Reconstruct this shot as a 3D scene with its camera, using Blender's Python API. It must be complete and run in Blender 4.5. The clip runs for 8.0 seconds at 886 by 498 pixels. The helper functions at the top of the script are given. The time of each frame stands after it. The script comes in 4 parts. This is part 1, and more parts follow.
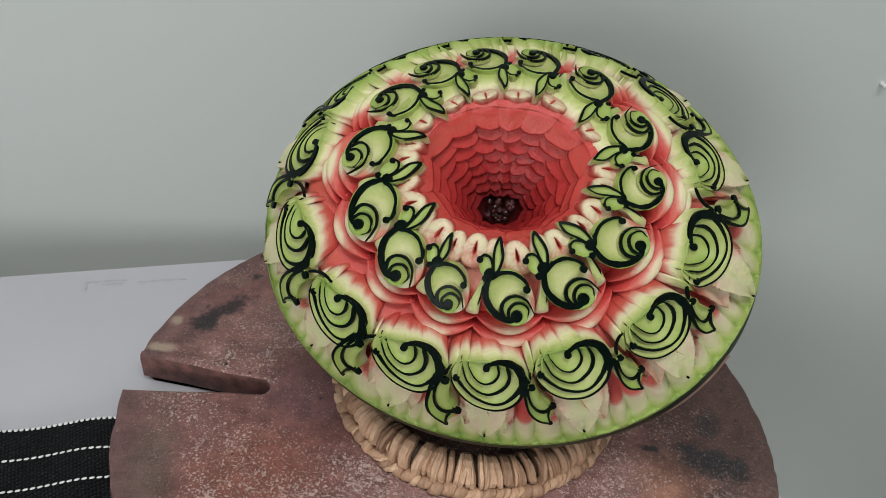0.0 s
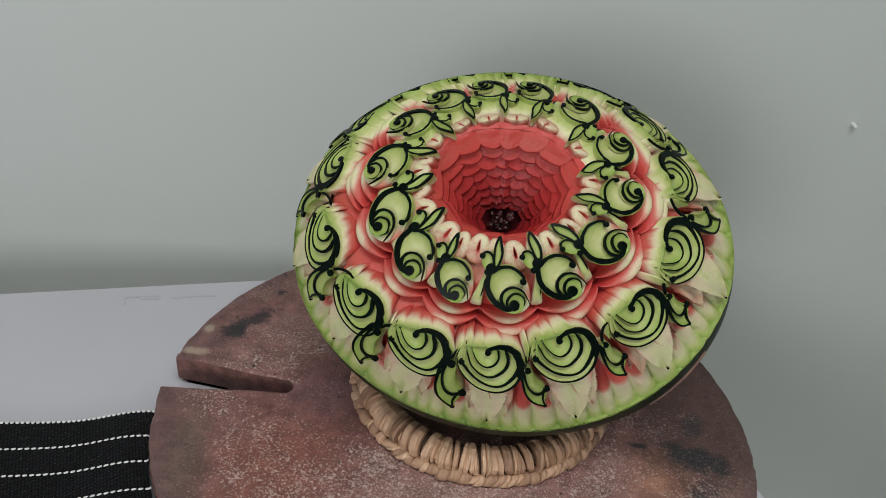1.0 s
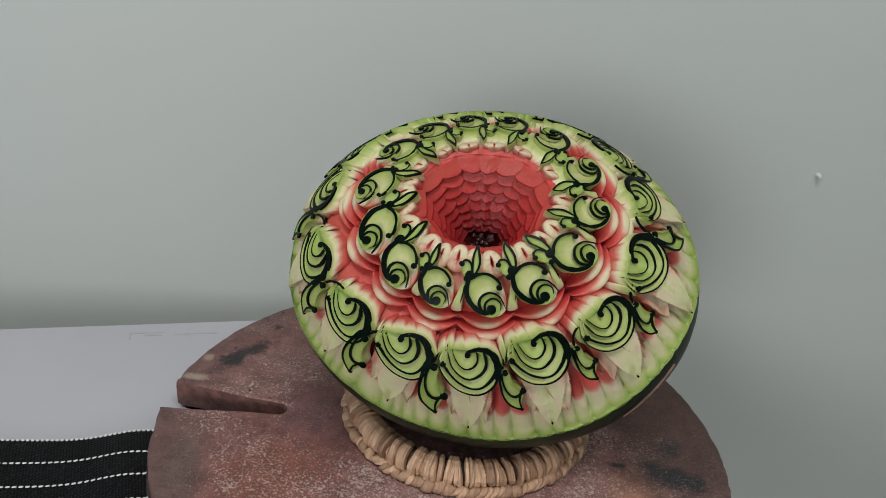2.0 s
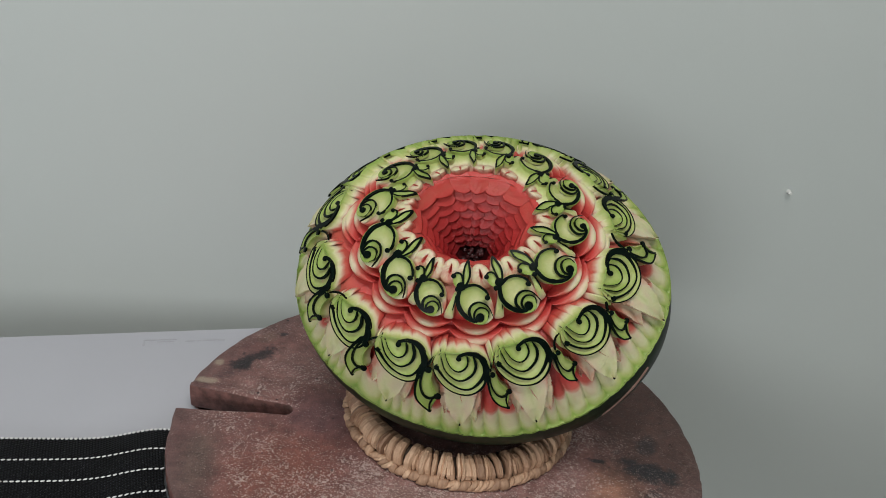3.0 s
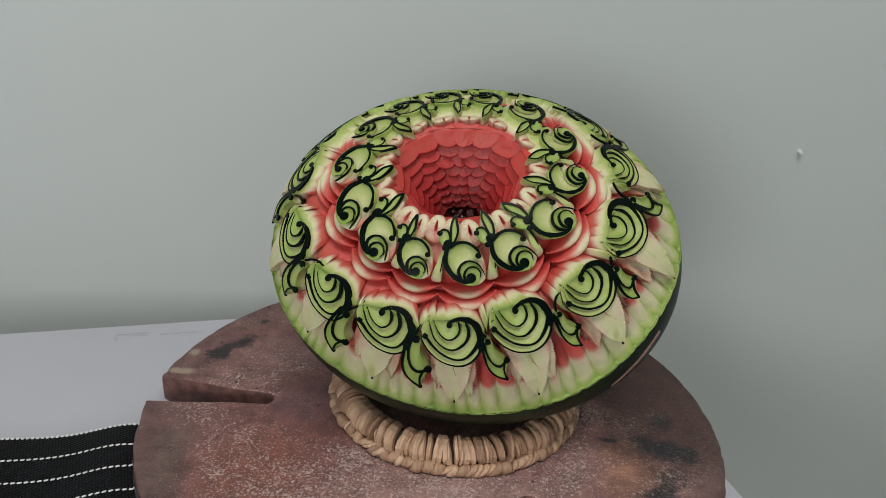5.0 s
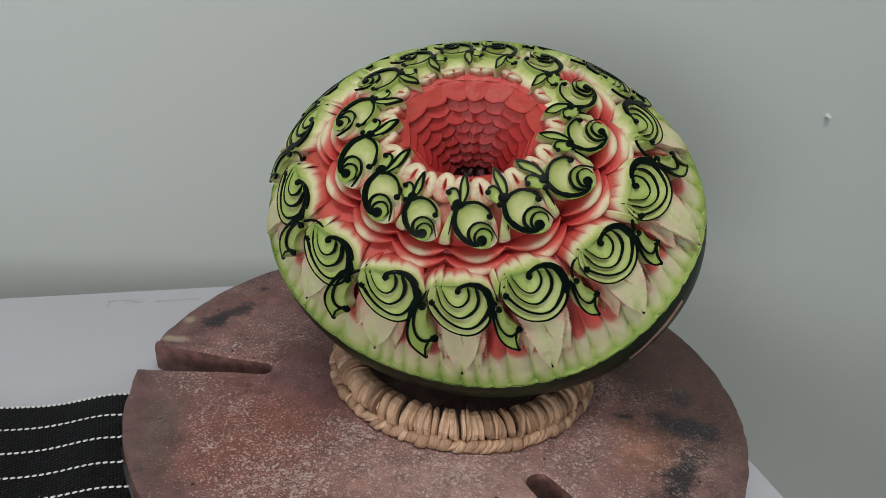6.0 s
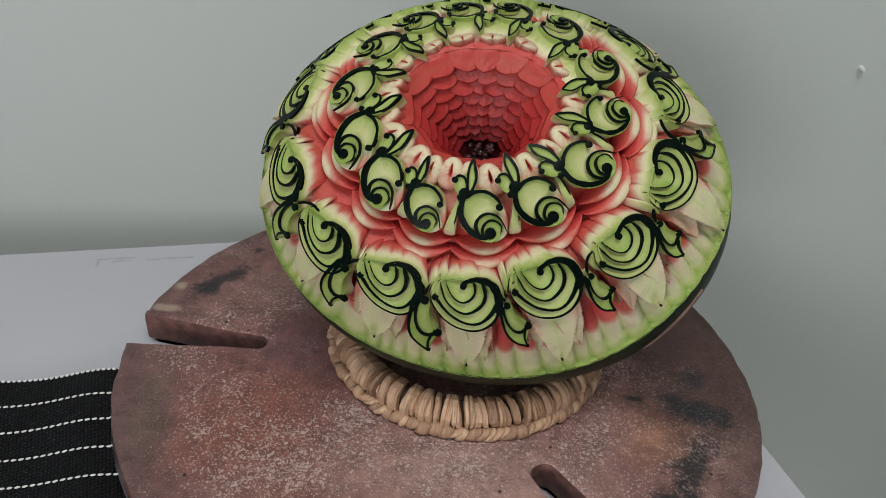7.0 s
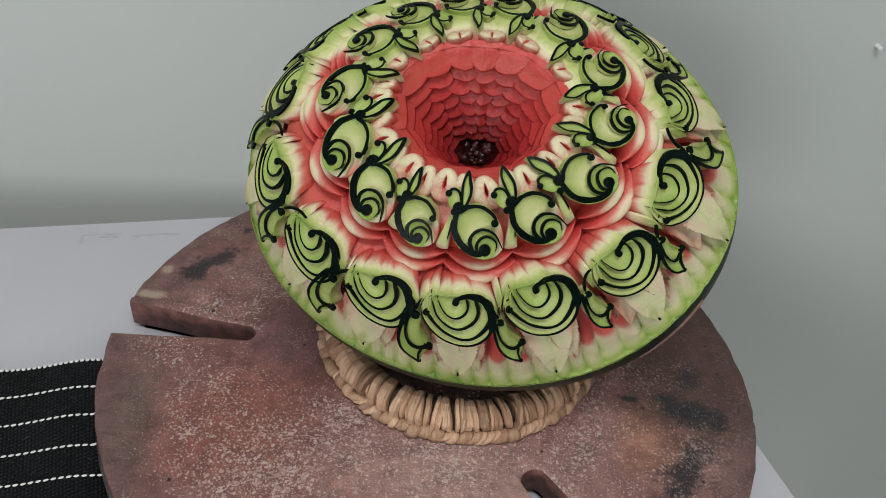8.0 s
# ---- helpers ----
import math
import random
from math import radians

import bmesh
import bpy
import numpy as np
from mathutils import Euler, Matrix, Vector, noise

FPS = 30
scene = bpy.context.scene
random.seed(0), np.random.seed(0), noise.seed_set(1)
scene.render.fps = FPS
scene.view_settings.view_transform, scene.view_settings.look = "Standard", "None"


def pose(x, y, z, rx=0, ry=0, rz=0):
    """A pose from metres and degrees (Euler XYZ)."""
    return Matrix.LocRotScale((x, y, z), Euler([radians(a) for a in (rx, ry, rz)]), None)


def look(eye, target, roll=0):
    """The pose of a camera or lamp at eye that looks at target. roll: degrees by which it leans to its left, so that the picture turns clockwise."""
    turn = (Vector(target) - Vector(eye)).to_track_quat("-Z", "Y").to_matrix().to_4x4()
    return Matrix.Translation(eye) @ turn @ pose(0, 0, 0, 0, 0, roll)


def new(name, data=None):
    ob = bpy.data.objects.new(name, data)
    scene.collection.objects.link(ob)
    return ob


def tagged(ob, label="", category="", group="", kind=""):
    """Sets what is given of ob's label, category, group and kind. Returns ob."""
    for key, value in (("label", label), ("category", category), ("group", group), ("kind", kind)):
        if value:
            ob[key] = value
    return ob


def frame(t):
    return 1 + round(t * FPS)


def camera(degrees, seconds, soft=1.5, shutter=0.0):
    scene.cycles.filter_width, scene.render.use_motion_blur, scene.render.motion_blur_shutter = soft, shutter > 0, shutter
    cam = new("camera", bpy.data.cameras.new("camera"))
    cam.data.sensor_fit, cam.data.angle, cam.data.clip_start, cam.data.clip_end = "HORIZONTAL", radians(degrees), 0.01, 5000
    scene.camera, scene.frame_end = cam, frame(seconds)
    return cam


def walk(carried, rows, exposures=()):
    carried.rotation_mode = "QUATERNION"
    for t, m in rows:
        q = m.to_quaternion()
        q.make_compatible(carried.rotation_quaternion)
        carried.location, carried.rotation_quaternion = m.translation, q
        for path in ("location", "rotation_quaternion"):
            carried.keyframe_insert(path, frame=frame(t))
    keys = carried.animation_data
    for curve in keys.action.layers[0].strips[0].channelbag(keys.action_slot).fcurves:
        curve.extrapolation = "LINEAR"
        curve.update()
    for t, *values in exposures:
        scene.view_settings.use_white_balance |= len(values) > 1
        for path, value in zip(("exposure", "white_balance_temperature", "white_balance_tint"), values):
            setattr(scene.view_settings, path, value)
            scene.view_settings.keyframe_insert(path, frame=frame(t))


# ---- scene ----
cam = camera(56.1, 8.0, 0.75)
PATH = [
    (0, (0.06, 0.047, 0.418), (0.118, 1.62, -0.816), 7.3),
    (0.5, (0.057, 0.017, 0.434), (0.092, 1.647, -0.724), 7.1),
    (1, (0.063, -0.022, 0.428), (0.082, 1.637, -0.689), 6.9),
    (1.5, (0.074, -0.051, 0.407), (0.066, 1.706, -0.548), 6.5),
    (1.7, (0.080, -0.064, 0.404), (0.066, 1.706, -0.528), 6.4),
    (2.8, (0.081, -0.119, 0.432), (0.071, 1.664, -0.475), 6.5),
    (3, (0.082, -0.127, 0.435), (0.075, 1.659, -0.465), 6.5),
    (3.5, (0.095, -0.138, 0.428), (0.084, 1.664, -0.439), 5.5),
    (4, (0.103, -0.127, 0.396), (0.087, 1.714, -0.384), 4.4),
    (4.5, (0.098, -0.112, 0.385), (0.082, 1.728, -0.4), 4.2),
    (5, (0.095, -0.094, 0.38), (0.081, 1.707, -0.489), 4.1),
    (5.2, (0.096, -0.088, 0.373), (0.080, 1.704, -0.516), 4.2),
    (6.3, (0.092, -0.051, 0.356), (0.066, 1.705, -0.599), 4.5),
    (6.5, (0.09, -0.038, 0.368), (0.069, 1.698, -0.625), 4.7),
    (7, (0.089, -0.014, 0.378), (0.077, 1.647, -0.736), 5.4),
    (7.5, (0.091, 0.006, 0.385), (0.091, 1.612, -0.806), 6.1),
    (8, (0.087, 0.026, 0.402), (0.099, 1.586, -0.849), 6.9),
]
walk(cam, [(t, look(eye, target, roll)) for t, eye, target, roll in PATH],
     [(0, 0.18), (0.5, 0.05), (1.0, 0.02), (6.5, 0.02), (7.0, 0.0), (7.5, 0.0), (8.0, 0.14)])

# ---------------------------------------------------------------- world and light
world = bpy.data.worlds.new("room_air")
scene.world = world
world.use_nodes = True
world.node_tree.nodes["Background"].inputs[0].default_value = (0.75, 0.82, 0.9, 1)
world.node_tree.nodes["Background"].inputs[1].default_value = 0.02


def area_lamp(name, m, sx, sy, power, colour):
    data = bpy.data.lights.new(name, "AREA")
    data.shape, data.size, data.size_y, data.energy, data.color = "RECTANGLE", sx, sy, power, colour
    ob = new(name, data)
    ob.matrix_world = m
    return ob


area_lamp("ceiling_panel_light", look((0.20, -0.36, 1.76), (0.20, -0.36, 0)), 1.1, 0.6, 20.0, (1.0, 0.985, 0.96))
# unseen fill lamp at front left, added to brighten the faces towards the viewer
area_lamp("front_fill_light", look((-0.95, -2.215, 0.75), (-0.95, 0.5, 0.75)), 1.1, 1.1, 27.5, (0.96, 0.98, 1.0))


# ---------------------------------------------------------------- materials
def material(name):
    m = bpy.data.materials.new(name)
    m.use_nodes = True
    return m, m.node_tree.nodes, m.node_tree.links, m.node_tree.nodes["Principled BSDF"]


def ramp(nodes, stops, mode="LINEAR"):
    r = nodes.new("ShaderNodeValToRGB")
    r.color_ramp.interpolation = mode
    els = r.color_ramp.elements
    while len(els) < len(stops):
        els.new(0.5)
    for e, (p, c) in zip(els, stops):
        e.position = p
        e.color = (*c, 1) if len(c) == 3 else c
    return r


def noise_node(nodes, links, scale, detail=4, rough=0.55, coord="Object"):
    tc = nodes.new("ShaderNodeTexCoord")
    n = nodes.new("ShaderNodeTexNoise")
    n.inputs["Scale"].default_value = scale
    n.inputs["Detail"].default_value = detail
    n.inputs["Roughness"].default_value = rough
    links.new(tc.outputs[coord], n.inputs["Vector"])
    return n


def bump(nodes, links, bsdf, height, strength, dist):
    b = nodes.new("ShaderNodeBump")
    b.inputs["Strength"].default_value = strength
    b.inputs["Distance"].default_value = dist
    links.new(height, b.inputs["Height"])
    links.new(b.outputs[0], bsdf.inputs["Normal"])
    return b


def mix(nodes, links, fac, a, b, kind="MIX"):
    n = nodes.new("ShaderNodeMix")
    n.data_type, n.blend_type = "RGBA", kind
    for sock, v in ((n.inputs[0], fac), (n.inputs[6], a), (n.inputs[7], b)):
        if isinstance(v, (int, float)):
            sock.default_value = v
        elif isinstance(v, tuple):
            sock.default_value = (*v, 1)
        else:
            links.new(v, sock)
    return n.outputs[2]


def math_node(nodes, links, op, a, b=0.0, clamp=False):
    n = nodes.new("ShaderNodeMath")
    n.operation, n.use_clamp = op, clamp
    for sock, v in zip(n.inputs, (a, b)):
        if isinstance(v, (int, float)):
            sock.default_value = v
        else:
            links.new(v, sock)
    return n.outputs[0]


def mat_flesh():
    """Rind and flesh, coloured by cut depth below skin; deepest tones also hold shade."""
    m, n, l, b = material("watermelon_flesh")
    at = n.new("ShaderNodeAttribute")
    at.attribute_name = "rind_depth"
    big = noise_node(n, l, 60, 3)
    fine = noise_node(n, l, 420, 4, 0.65)
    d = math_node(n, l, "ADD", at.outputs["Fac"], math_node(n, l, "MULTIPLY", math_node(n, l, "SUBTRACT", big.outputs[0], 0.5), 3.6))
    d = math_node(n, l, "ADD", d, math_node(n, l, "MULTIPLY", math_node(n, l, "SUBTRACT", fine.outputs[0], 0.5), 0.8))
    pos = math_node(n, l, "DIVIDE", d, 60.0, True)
    # deepest stops are darkened further for the shade inside the hollow
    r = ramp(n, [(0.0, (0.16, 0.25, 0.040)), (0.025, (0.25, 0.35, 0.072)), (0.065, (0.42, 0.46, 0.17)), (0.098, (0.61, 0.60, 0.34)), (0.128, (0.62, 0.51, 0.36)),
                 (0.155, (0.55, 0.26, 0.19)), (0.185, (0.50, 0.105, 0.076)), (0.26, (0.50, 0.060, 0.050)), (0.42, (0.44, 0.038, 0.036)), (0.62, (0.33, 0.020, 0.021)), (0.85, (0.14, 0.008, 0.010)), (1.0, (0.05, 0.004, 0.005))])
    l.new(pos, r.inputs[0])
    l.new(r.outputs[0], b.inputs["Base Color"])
    b.inputs["Roughness"].default_value = 0.34
    b.inputs["Specular IOR Level"].default_value = 0.36
    b.inputs["Subsurface Weight"].default_value = 0.12
    b.inputs["Subsurface Radius"].default_value = (1.0, 0.5, 0.3)
    b.inputs["Subsurface Scale"].default_value = 0.003
    bump(n, l, b, fine.outputs[0], 0.45, 0.0013)
    return m


def mat_skin():
    """The dark-green skin left standing as drawn lines."""
    m, n, l, b = material("watermelon_skin_line")
    t = noise_node(n, l, 180, 3)
    r = ramp(n, [(0.3, (0.0010, 0.0030, 0.0024)), (0.75, (0.0025, 0.0075, 0.005))])
    l.new(t.outputs[0], r.inputs[0])
    l.new(r.outputs[0], b.inputs["Base Color"])
    b.inputs["Roughness"].default_value = 0.30
    b.inputs["Specular IOR Level"].default_value = 0.06
    bump(n, l, b, t.outputs[0], 0.25, 0.0006)
    return m


def mat_rind():
    m, n, l, b = material("watermelon_rind")
    t = noise_node(n, l, 22, 4)
    f = noise_node(n, l, 260, 3)
    r = ramp(n, [(0.35, (0.003, 0.007, 0.003)), (0.55, (0.008, 0.016, 0.006)), (0.75, (0.018, 0.034, 0.010))])
    l.new(t.outputs[0], r.inputs[0])
    l.new(r.outputs[0], b.inputs["Base Color"])
    b.inputs["Roughness"].default_value = 0.42
    b.inputs["Specular IOR Level"].default_value = 0.22
    bump(n, l, b, f.outputs[0], 0.12, 0.0006)
    return m


def mat_plain(name, colour, rough, spread=0.12, scale=40, bump_d=0.0, metal=0.0):
    m, n, l, b = material(name)
    t = noise_node(n, l, scale, 5)
    lo = tuple(c * (1 - spread) for c in colour)
    hi = tuple(min(1, c * (1 + spread)) for c in colour)
    r = ramp(n, [(0.3, lo), (0.7, hi)])
    l.new(t.outputs[0], r.inputs[0])
    l.new(r.outputs[0], b.inputs["Base Color"])
    b.inputs["Roughness"].default_value = rough
    b.inputs["Metallic"].default_value = metal
    if bump_d:
        f = noise_node(n, l, scale * 8, 4)
        bump(n, l, b, f.outputs[0], 0.4, bump_d)
    return m


def mat_wall():
    m, n, l, b = material("painted_wall")
    t = noise_node(n, l, 1.6, 3)
    f = noise_node(n, l, 240, 3)
    r = ramp(n, [(0.3, (0.475, 0.51, 0.495)), (0.7, (0.505, 0.53, 0.515))])
    l.new(t.outputs[0], r.inputs[0])
    l.new(r.outputs[0], b.inputs["Base Color"])
    b.inputs["Roughness"].default_value = 0.55
    bump(n, l, b, f.outputs[0], 0.08, 0.0006)
    return m


def spot_mask(n, l, tc, at, size, turn, wob, rough, lo, hi, most=1.0):
    """An uneven patch of its own place and size on the plate."""
    mp = n.new("ShaderNodeMapping")
    mp.vector_type = "TEXTURE"
    mp.inputs["Location"].default_value = (*at, 0)
    mp.inputs["Rotation"].default_value = (0, 0, turn)
    mp.inputs["Scale"].default_value = (*size, 1)
    l.new(tc.outputs["Object"], mp.inputs[0])
    ln = n.new("ShaderNodeVectorMath")
    ln.operation = "LENGTH"
    l.new(mp.outputs[0], ln.inputs[0])
    k = math_node(n, l, "ADD", ln.outputs["Value"], math_node(n, l, "MULTIPLY", math_node(n, l, "SUBTRACT", wob, 0.5), rough))
    rr = ramp(n, [(lo, (most, most, most)), (hi, (0, 0, 0))])
    l.new(k, rr.inputs[0])
    return rr.outputs[0]


def mat_clay():
    """Fired clay: plum brown with rusty and greyish clouds, salt-white grains, pits and soot stains."""
    m, n, l, b = material("fired_clay")
    tc = n.new("ShaderNodeTexCoord")
    big = noise_node(n, l, 7, 8, 0.66)
    hue = noise_node(n, l, 14, 8, 0.68)
    mid = noise_node(n, l, 70, 8, 0.75)
    wob = noise_node(n, l, 46, 7, 0.74)
    fine = noise_node(n, l, 430, 4, 0.65)
    r1 = ramp(n, [(0.32, (0.118, 0.054, 0.050)), (0.48, (0.205, 0.098, 0.089)), (0.66, (0.285, 0.162, 0.146))])
    l.new(big.outputs[0], r1.inputs[0])
    col = r1.outputs[0]
    # rusty zones and a greenish grey zone near the rim
    for at, size, turn, tone, most in (((-0.118, -0.070), (0.055, 0.060), 0.5, (0.25, 0.095, 0.072), 0.75), ((-0.060, -0.120), (0.070, 0.045), 0.2, (0.235, 0.105, 0.085), 0.6), ((-0.093, 0.002), (0.045, 0.030), 0.2, (0.190, 0.100, 0.110), 0.55),
                                       ((-0.176, -0.066), (0.022, 0.062), 0.12, (0.130, 0.098, 0.080), 0.7), ((0.030, -0.098), (0.110, 0.048), 0.0, (0.39, 0.250, 0.225), 0.85), ((0.138, -0.048), (0.040, 0.036), 0.9, (0.42, 0.210, 0.135), 0.75),
                                       ((0.085, -0.135), (0.055, 0.040), 0.2, (0.38, 0.200, 0.145), 0.65), ((-0.164, 0.103), (0.012, 0.009), 0.9, (0.30, 0.190, 0.150), 0.6)):
        col = mix(n, l, spot_mask(n, l, tc, at, size, turn, hue.outputs[0], 1.9, 0.25, 1.15, most), col, tone)
    # smoother plum-grey band of glaze along the outer edge
    ln0 = n.new("ShaderNodeVectorMath")
    ln0.operation = "LENGTH"
    l.new(tc.outputs["Object"], ln0.inputs[0])
    edge = math_node(n, l, "MULTIPLY", math_node(n, l, "SUBTRACT", math_node(n, l, "ADD", ln0.outputs["Value"], math_node(n, l, "MULTIPLY", hue.outputs[0], 0.05)), 0.200), 26.0, True)
    band = math_node(n, l, "MULTIPLY", edge, 0.72)
    col = mix(n, l, band, col, (0.118, 0.074, 0.072))
    r2 = ramp(n, [(0.30, (0.52, 0.49, 0.48)), (0.5, (1.0, 0.98, 0.98)), (0.70, (1.55, 1.50, 1.48))])
    l.new(mid.outputs[0], r2.inputs[0])
    col = mix(n, l, 1.0, col, r2.outputs[0], "MULTIPLY")
    # burnt brown zone, its colour also holding the melon's shadow on the plate
    burnt_shade = spot_mask(n, l, tc, (0.180, 0.040), (0.092, 0.150), -0.05, hue.outputs[0], 1.6, 0.50, 1.15, 0.92)
    col = mix(n, l, burnt_shade, col, mix(n, l, 1.0, (0.066, 0.038, 0.032), r2.outputs[0], "MULTIPLY"))
    # soot stains
    soot = None
    for at, size, turn, most in (((-0.164, 0.074), (0.032, 0.013), 0.93, 0.88), ((-0.181, 0.049), (0.020, 0.011), 0.9, 0.55), ((0.171, -0.023), (0.027, 0.014), -0.1, 0.95), ((0.160, -0.069), (0.030, 0.013), 0.93, 0.92), ((0.134, -0.108), (0.030, 0.014), 0.75, 0.9), ((0.172, 0.008), (0.010, 0.017), 0.1, 0.7), ((0.130, -0.018), (0.0075, 0.0035), -0.2, 0.95), ((0.146, -0.004), (0.010, 0.005), 0.5, 0.6), ((-0.152, 0.110), (0.007, 0.004), 0.1, 0.85)):
        patch = spot_mask(n, l, tc, at, size, turn, wob.outputs[0], 3.6, 0.45, 1.0, most)
        col = mix(n, l, patch, col, (0.022, 0.022, 0.025))
        soot = patch if soot is None else math_node(n, l, "MAXIMUM", soot, patch)
    # cream crusts near the slot's tip
    for at, size in (((-0.199, 0.028), (0.013, 0.005)), ((-0.196, 0.055), (0.005, 0.006))):
        col = mix(n, l, spot_mask(n, l, tc, at, size, 0.1, wob.outputs[0], 2.2, 0.4, 1.1, 0.7), col, (0.40, 0.33, 0.25))
    # white grains in four sizes, thick in some places and absent in others
    dens = noise_node(n, l, 15, 5, 0.7)
    thick = spot_mask(n, l, tc, (-0.055, -0.085), (0.150, 0.070), 0.1, hue.outputs[0], 1.6, 0.3, 1.1, 0.16)
    crowd = math_node(n, l, "ADD", dens.outputs[0], thick)
    fac = None
    for scale, lo, hi in ((270, 0.84, 0.88), (380, 0.72, 0.78), (620, 0.62, 0.69), (1000, 0.50, 0.61)):
        sp = n.new("ShaderNodeTexVoronoi")
        sp.inputs["Scale"].default_value = scale
        wv = n.new("ShaderNodeVectorMath")
        wv.operation = "MULTIPLY_ADD"
        l.new(fine.outputs["Color"], wv.inputs[0])
        wv.inputs[1].default_value = (0.0022, 0.0022, 0.0022)
        l.new(tc.outputs["Object"], wv.inputs[2])
        l.new(wv.outputs[0], sp.inputs["Vector"])
        sep = n.new("ShaderNodeSeparateColor")
        l.new(sp.outputs["Color"], sep.inputs[0])
        th = math_node(n, l, "ADD", sep.outputs[0], math_node(n, l, "MULTIPLY", math_node(n, l, "SUBTRACT", crowd, 0.514), 1.9))
        th = math_node(n, l, "SUBTRACT", th, math_node(n, l, "MULTIPLY", sp.outputs["Distance"], 0.95))
        rr = ramp(n, [(lo, (0, 0, 0)), (hi, (0.72, 0.72, 0.72))])
        l.new(th, rr.inputs[0])
        grain = math_node(n, l, "MULTIPLY", rr.outputs[0], math_node(n, l, "ADD", sep.outputs[1], 0.25, True))
        fac = grain if fac is None else math_node(n, l, "MAXIMUM", fac, grain)
    fac = math_node(n, l, "MULTIPLY", fac, math_node(n, l, "SUBTRACT", 1.0, math_node(n, l, "MULTIPLY", edge, 0.8), True))
    fac = math_node(n, l, "MULTIPLY", fac, math_node(n, l, "SUBTRACT", 1.0, math_node(n, l, "MULTIPLY", math_node(n, l, "MAXIMUM", burnt_shade, soot), 0.7), True))
    col = mix(n, l, fac, col, (0.68, 0.54, 0.49))
    # dark pits and hairline scratches
    vo = n.new("ShaderNodeTexVoronoi")
    vo.inputs["Scale"].default_value = 62
    l.new(tc.outputs["Object"], vo.inputs["Vector"])
    pit = ramp(n, [(0.05, (0.9, 0.9, 0.9)), (0.09, (0, 0, 0))])
    l.new(math_node(n, l, "ADD", vo.outputs["Distance"], math_node(n, l, "MULTIPLY", math_node(n, l, "SUBTRACT", mid.outputs[0], 0.5), 0.25)), pit.inputs[0])
    col = mix(n, l, pit.outputs[0], col, (0.03, 0.02, 0.02))
    l.new(col, b.inputs["Base Color"])
    rg = ramp(n, [(0.35, (0.42, 0.42, 0.42)), (0.65, (0.62, 0.62, 0.62))])
    l.new(mid.outputs[0], rg.inputs[0])
    l.new(rg.outputs[0], b.inputs["Roughness"])
    b.inputs["Specular IOR Level"].default_value = 0.28
    hgt = math_node(n, l, "ADD", math_node(n, l, "ADD", mid.outputs[0], math_node(n, l, "MULTIPLY", fac, 1.0)), math_node(n, l, "MULTIPLY", fine.outputs[0], 0.6))
    hgt = math_node(n, l, "SUBTRACT", hgt, pit.outputs[0])
    bump(n, l, b, hgt, 0.8, 0.0022)
    return m


def mat_straw():
    m, n, l, b = material("dry_raffia")
    oi = n.new("ShaderNodeObjectInfo")
    r0 = ramp(n, [(0.0, (0.29, 0.175, 0.115)), (0.5, (0.47, 0.30, 0.20)), (1.0, (0.61, 0.42, 0.295))])
    l.new(oi.outputs["Random"], r0.inputs[0])
    tc = n.new("ShaderNodeTexCoord")
    sp = n.new("ShaderNodeSeparateXYZ")
    l.new(tc.outputs["Object"], sp.inputs[0])
    ang = math_node(n, l, "ARCTAN2", sp.outputs[1], sp.outputs[0])
    cv = n.new("ShaderNodeCombineXYZ")
    l.new(math_node(n, l, "MULTIPLY", ang, 0.092), cv.inputs[0])
    l.new(math_node(n, l, "MULTIPLY", sp.outputs[2], 0.22), cv.inputs[1])
    l.new(oi.outputs["Random"], cv.inputs[2])
    f = n.new("ShaderNodeTexNoise")
    f.inputs["Scale"].default_value = 480
    f.inputs["Detail"].default_value = 4
    f.inputs["Roughness"].default_value = 0.6
    l.new(cv.outputs[0], f.inputs["Vector"])
    r1 = ramp(n, [(0.3, (0.74, 0.68, 0.62)), (0.7, (1.16, 1.14, 1.10))])
    l.new(f.outputs[0], r1.inputs[0])
    col = mix(n, l, 1.0, r0.outputs[0], r1.outputs[0], "MULTIPLY")
    l.new(col, b.inputs["Base Color"])
    b.inputs["Roughness"].default_value = 0.6
    bump(n, l, b, f.outputs[0], 0.9, 0.0016)
    return m


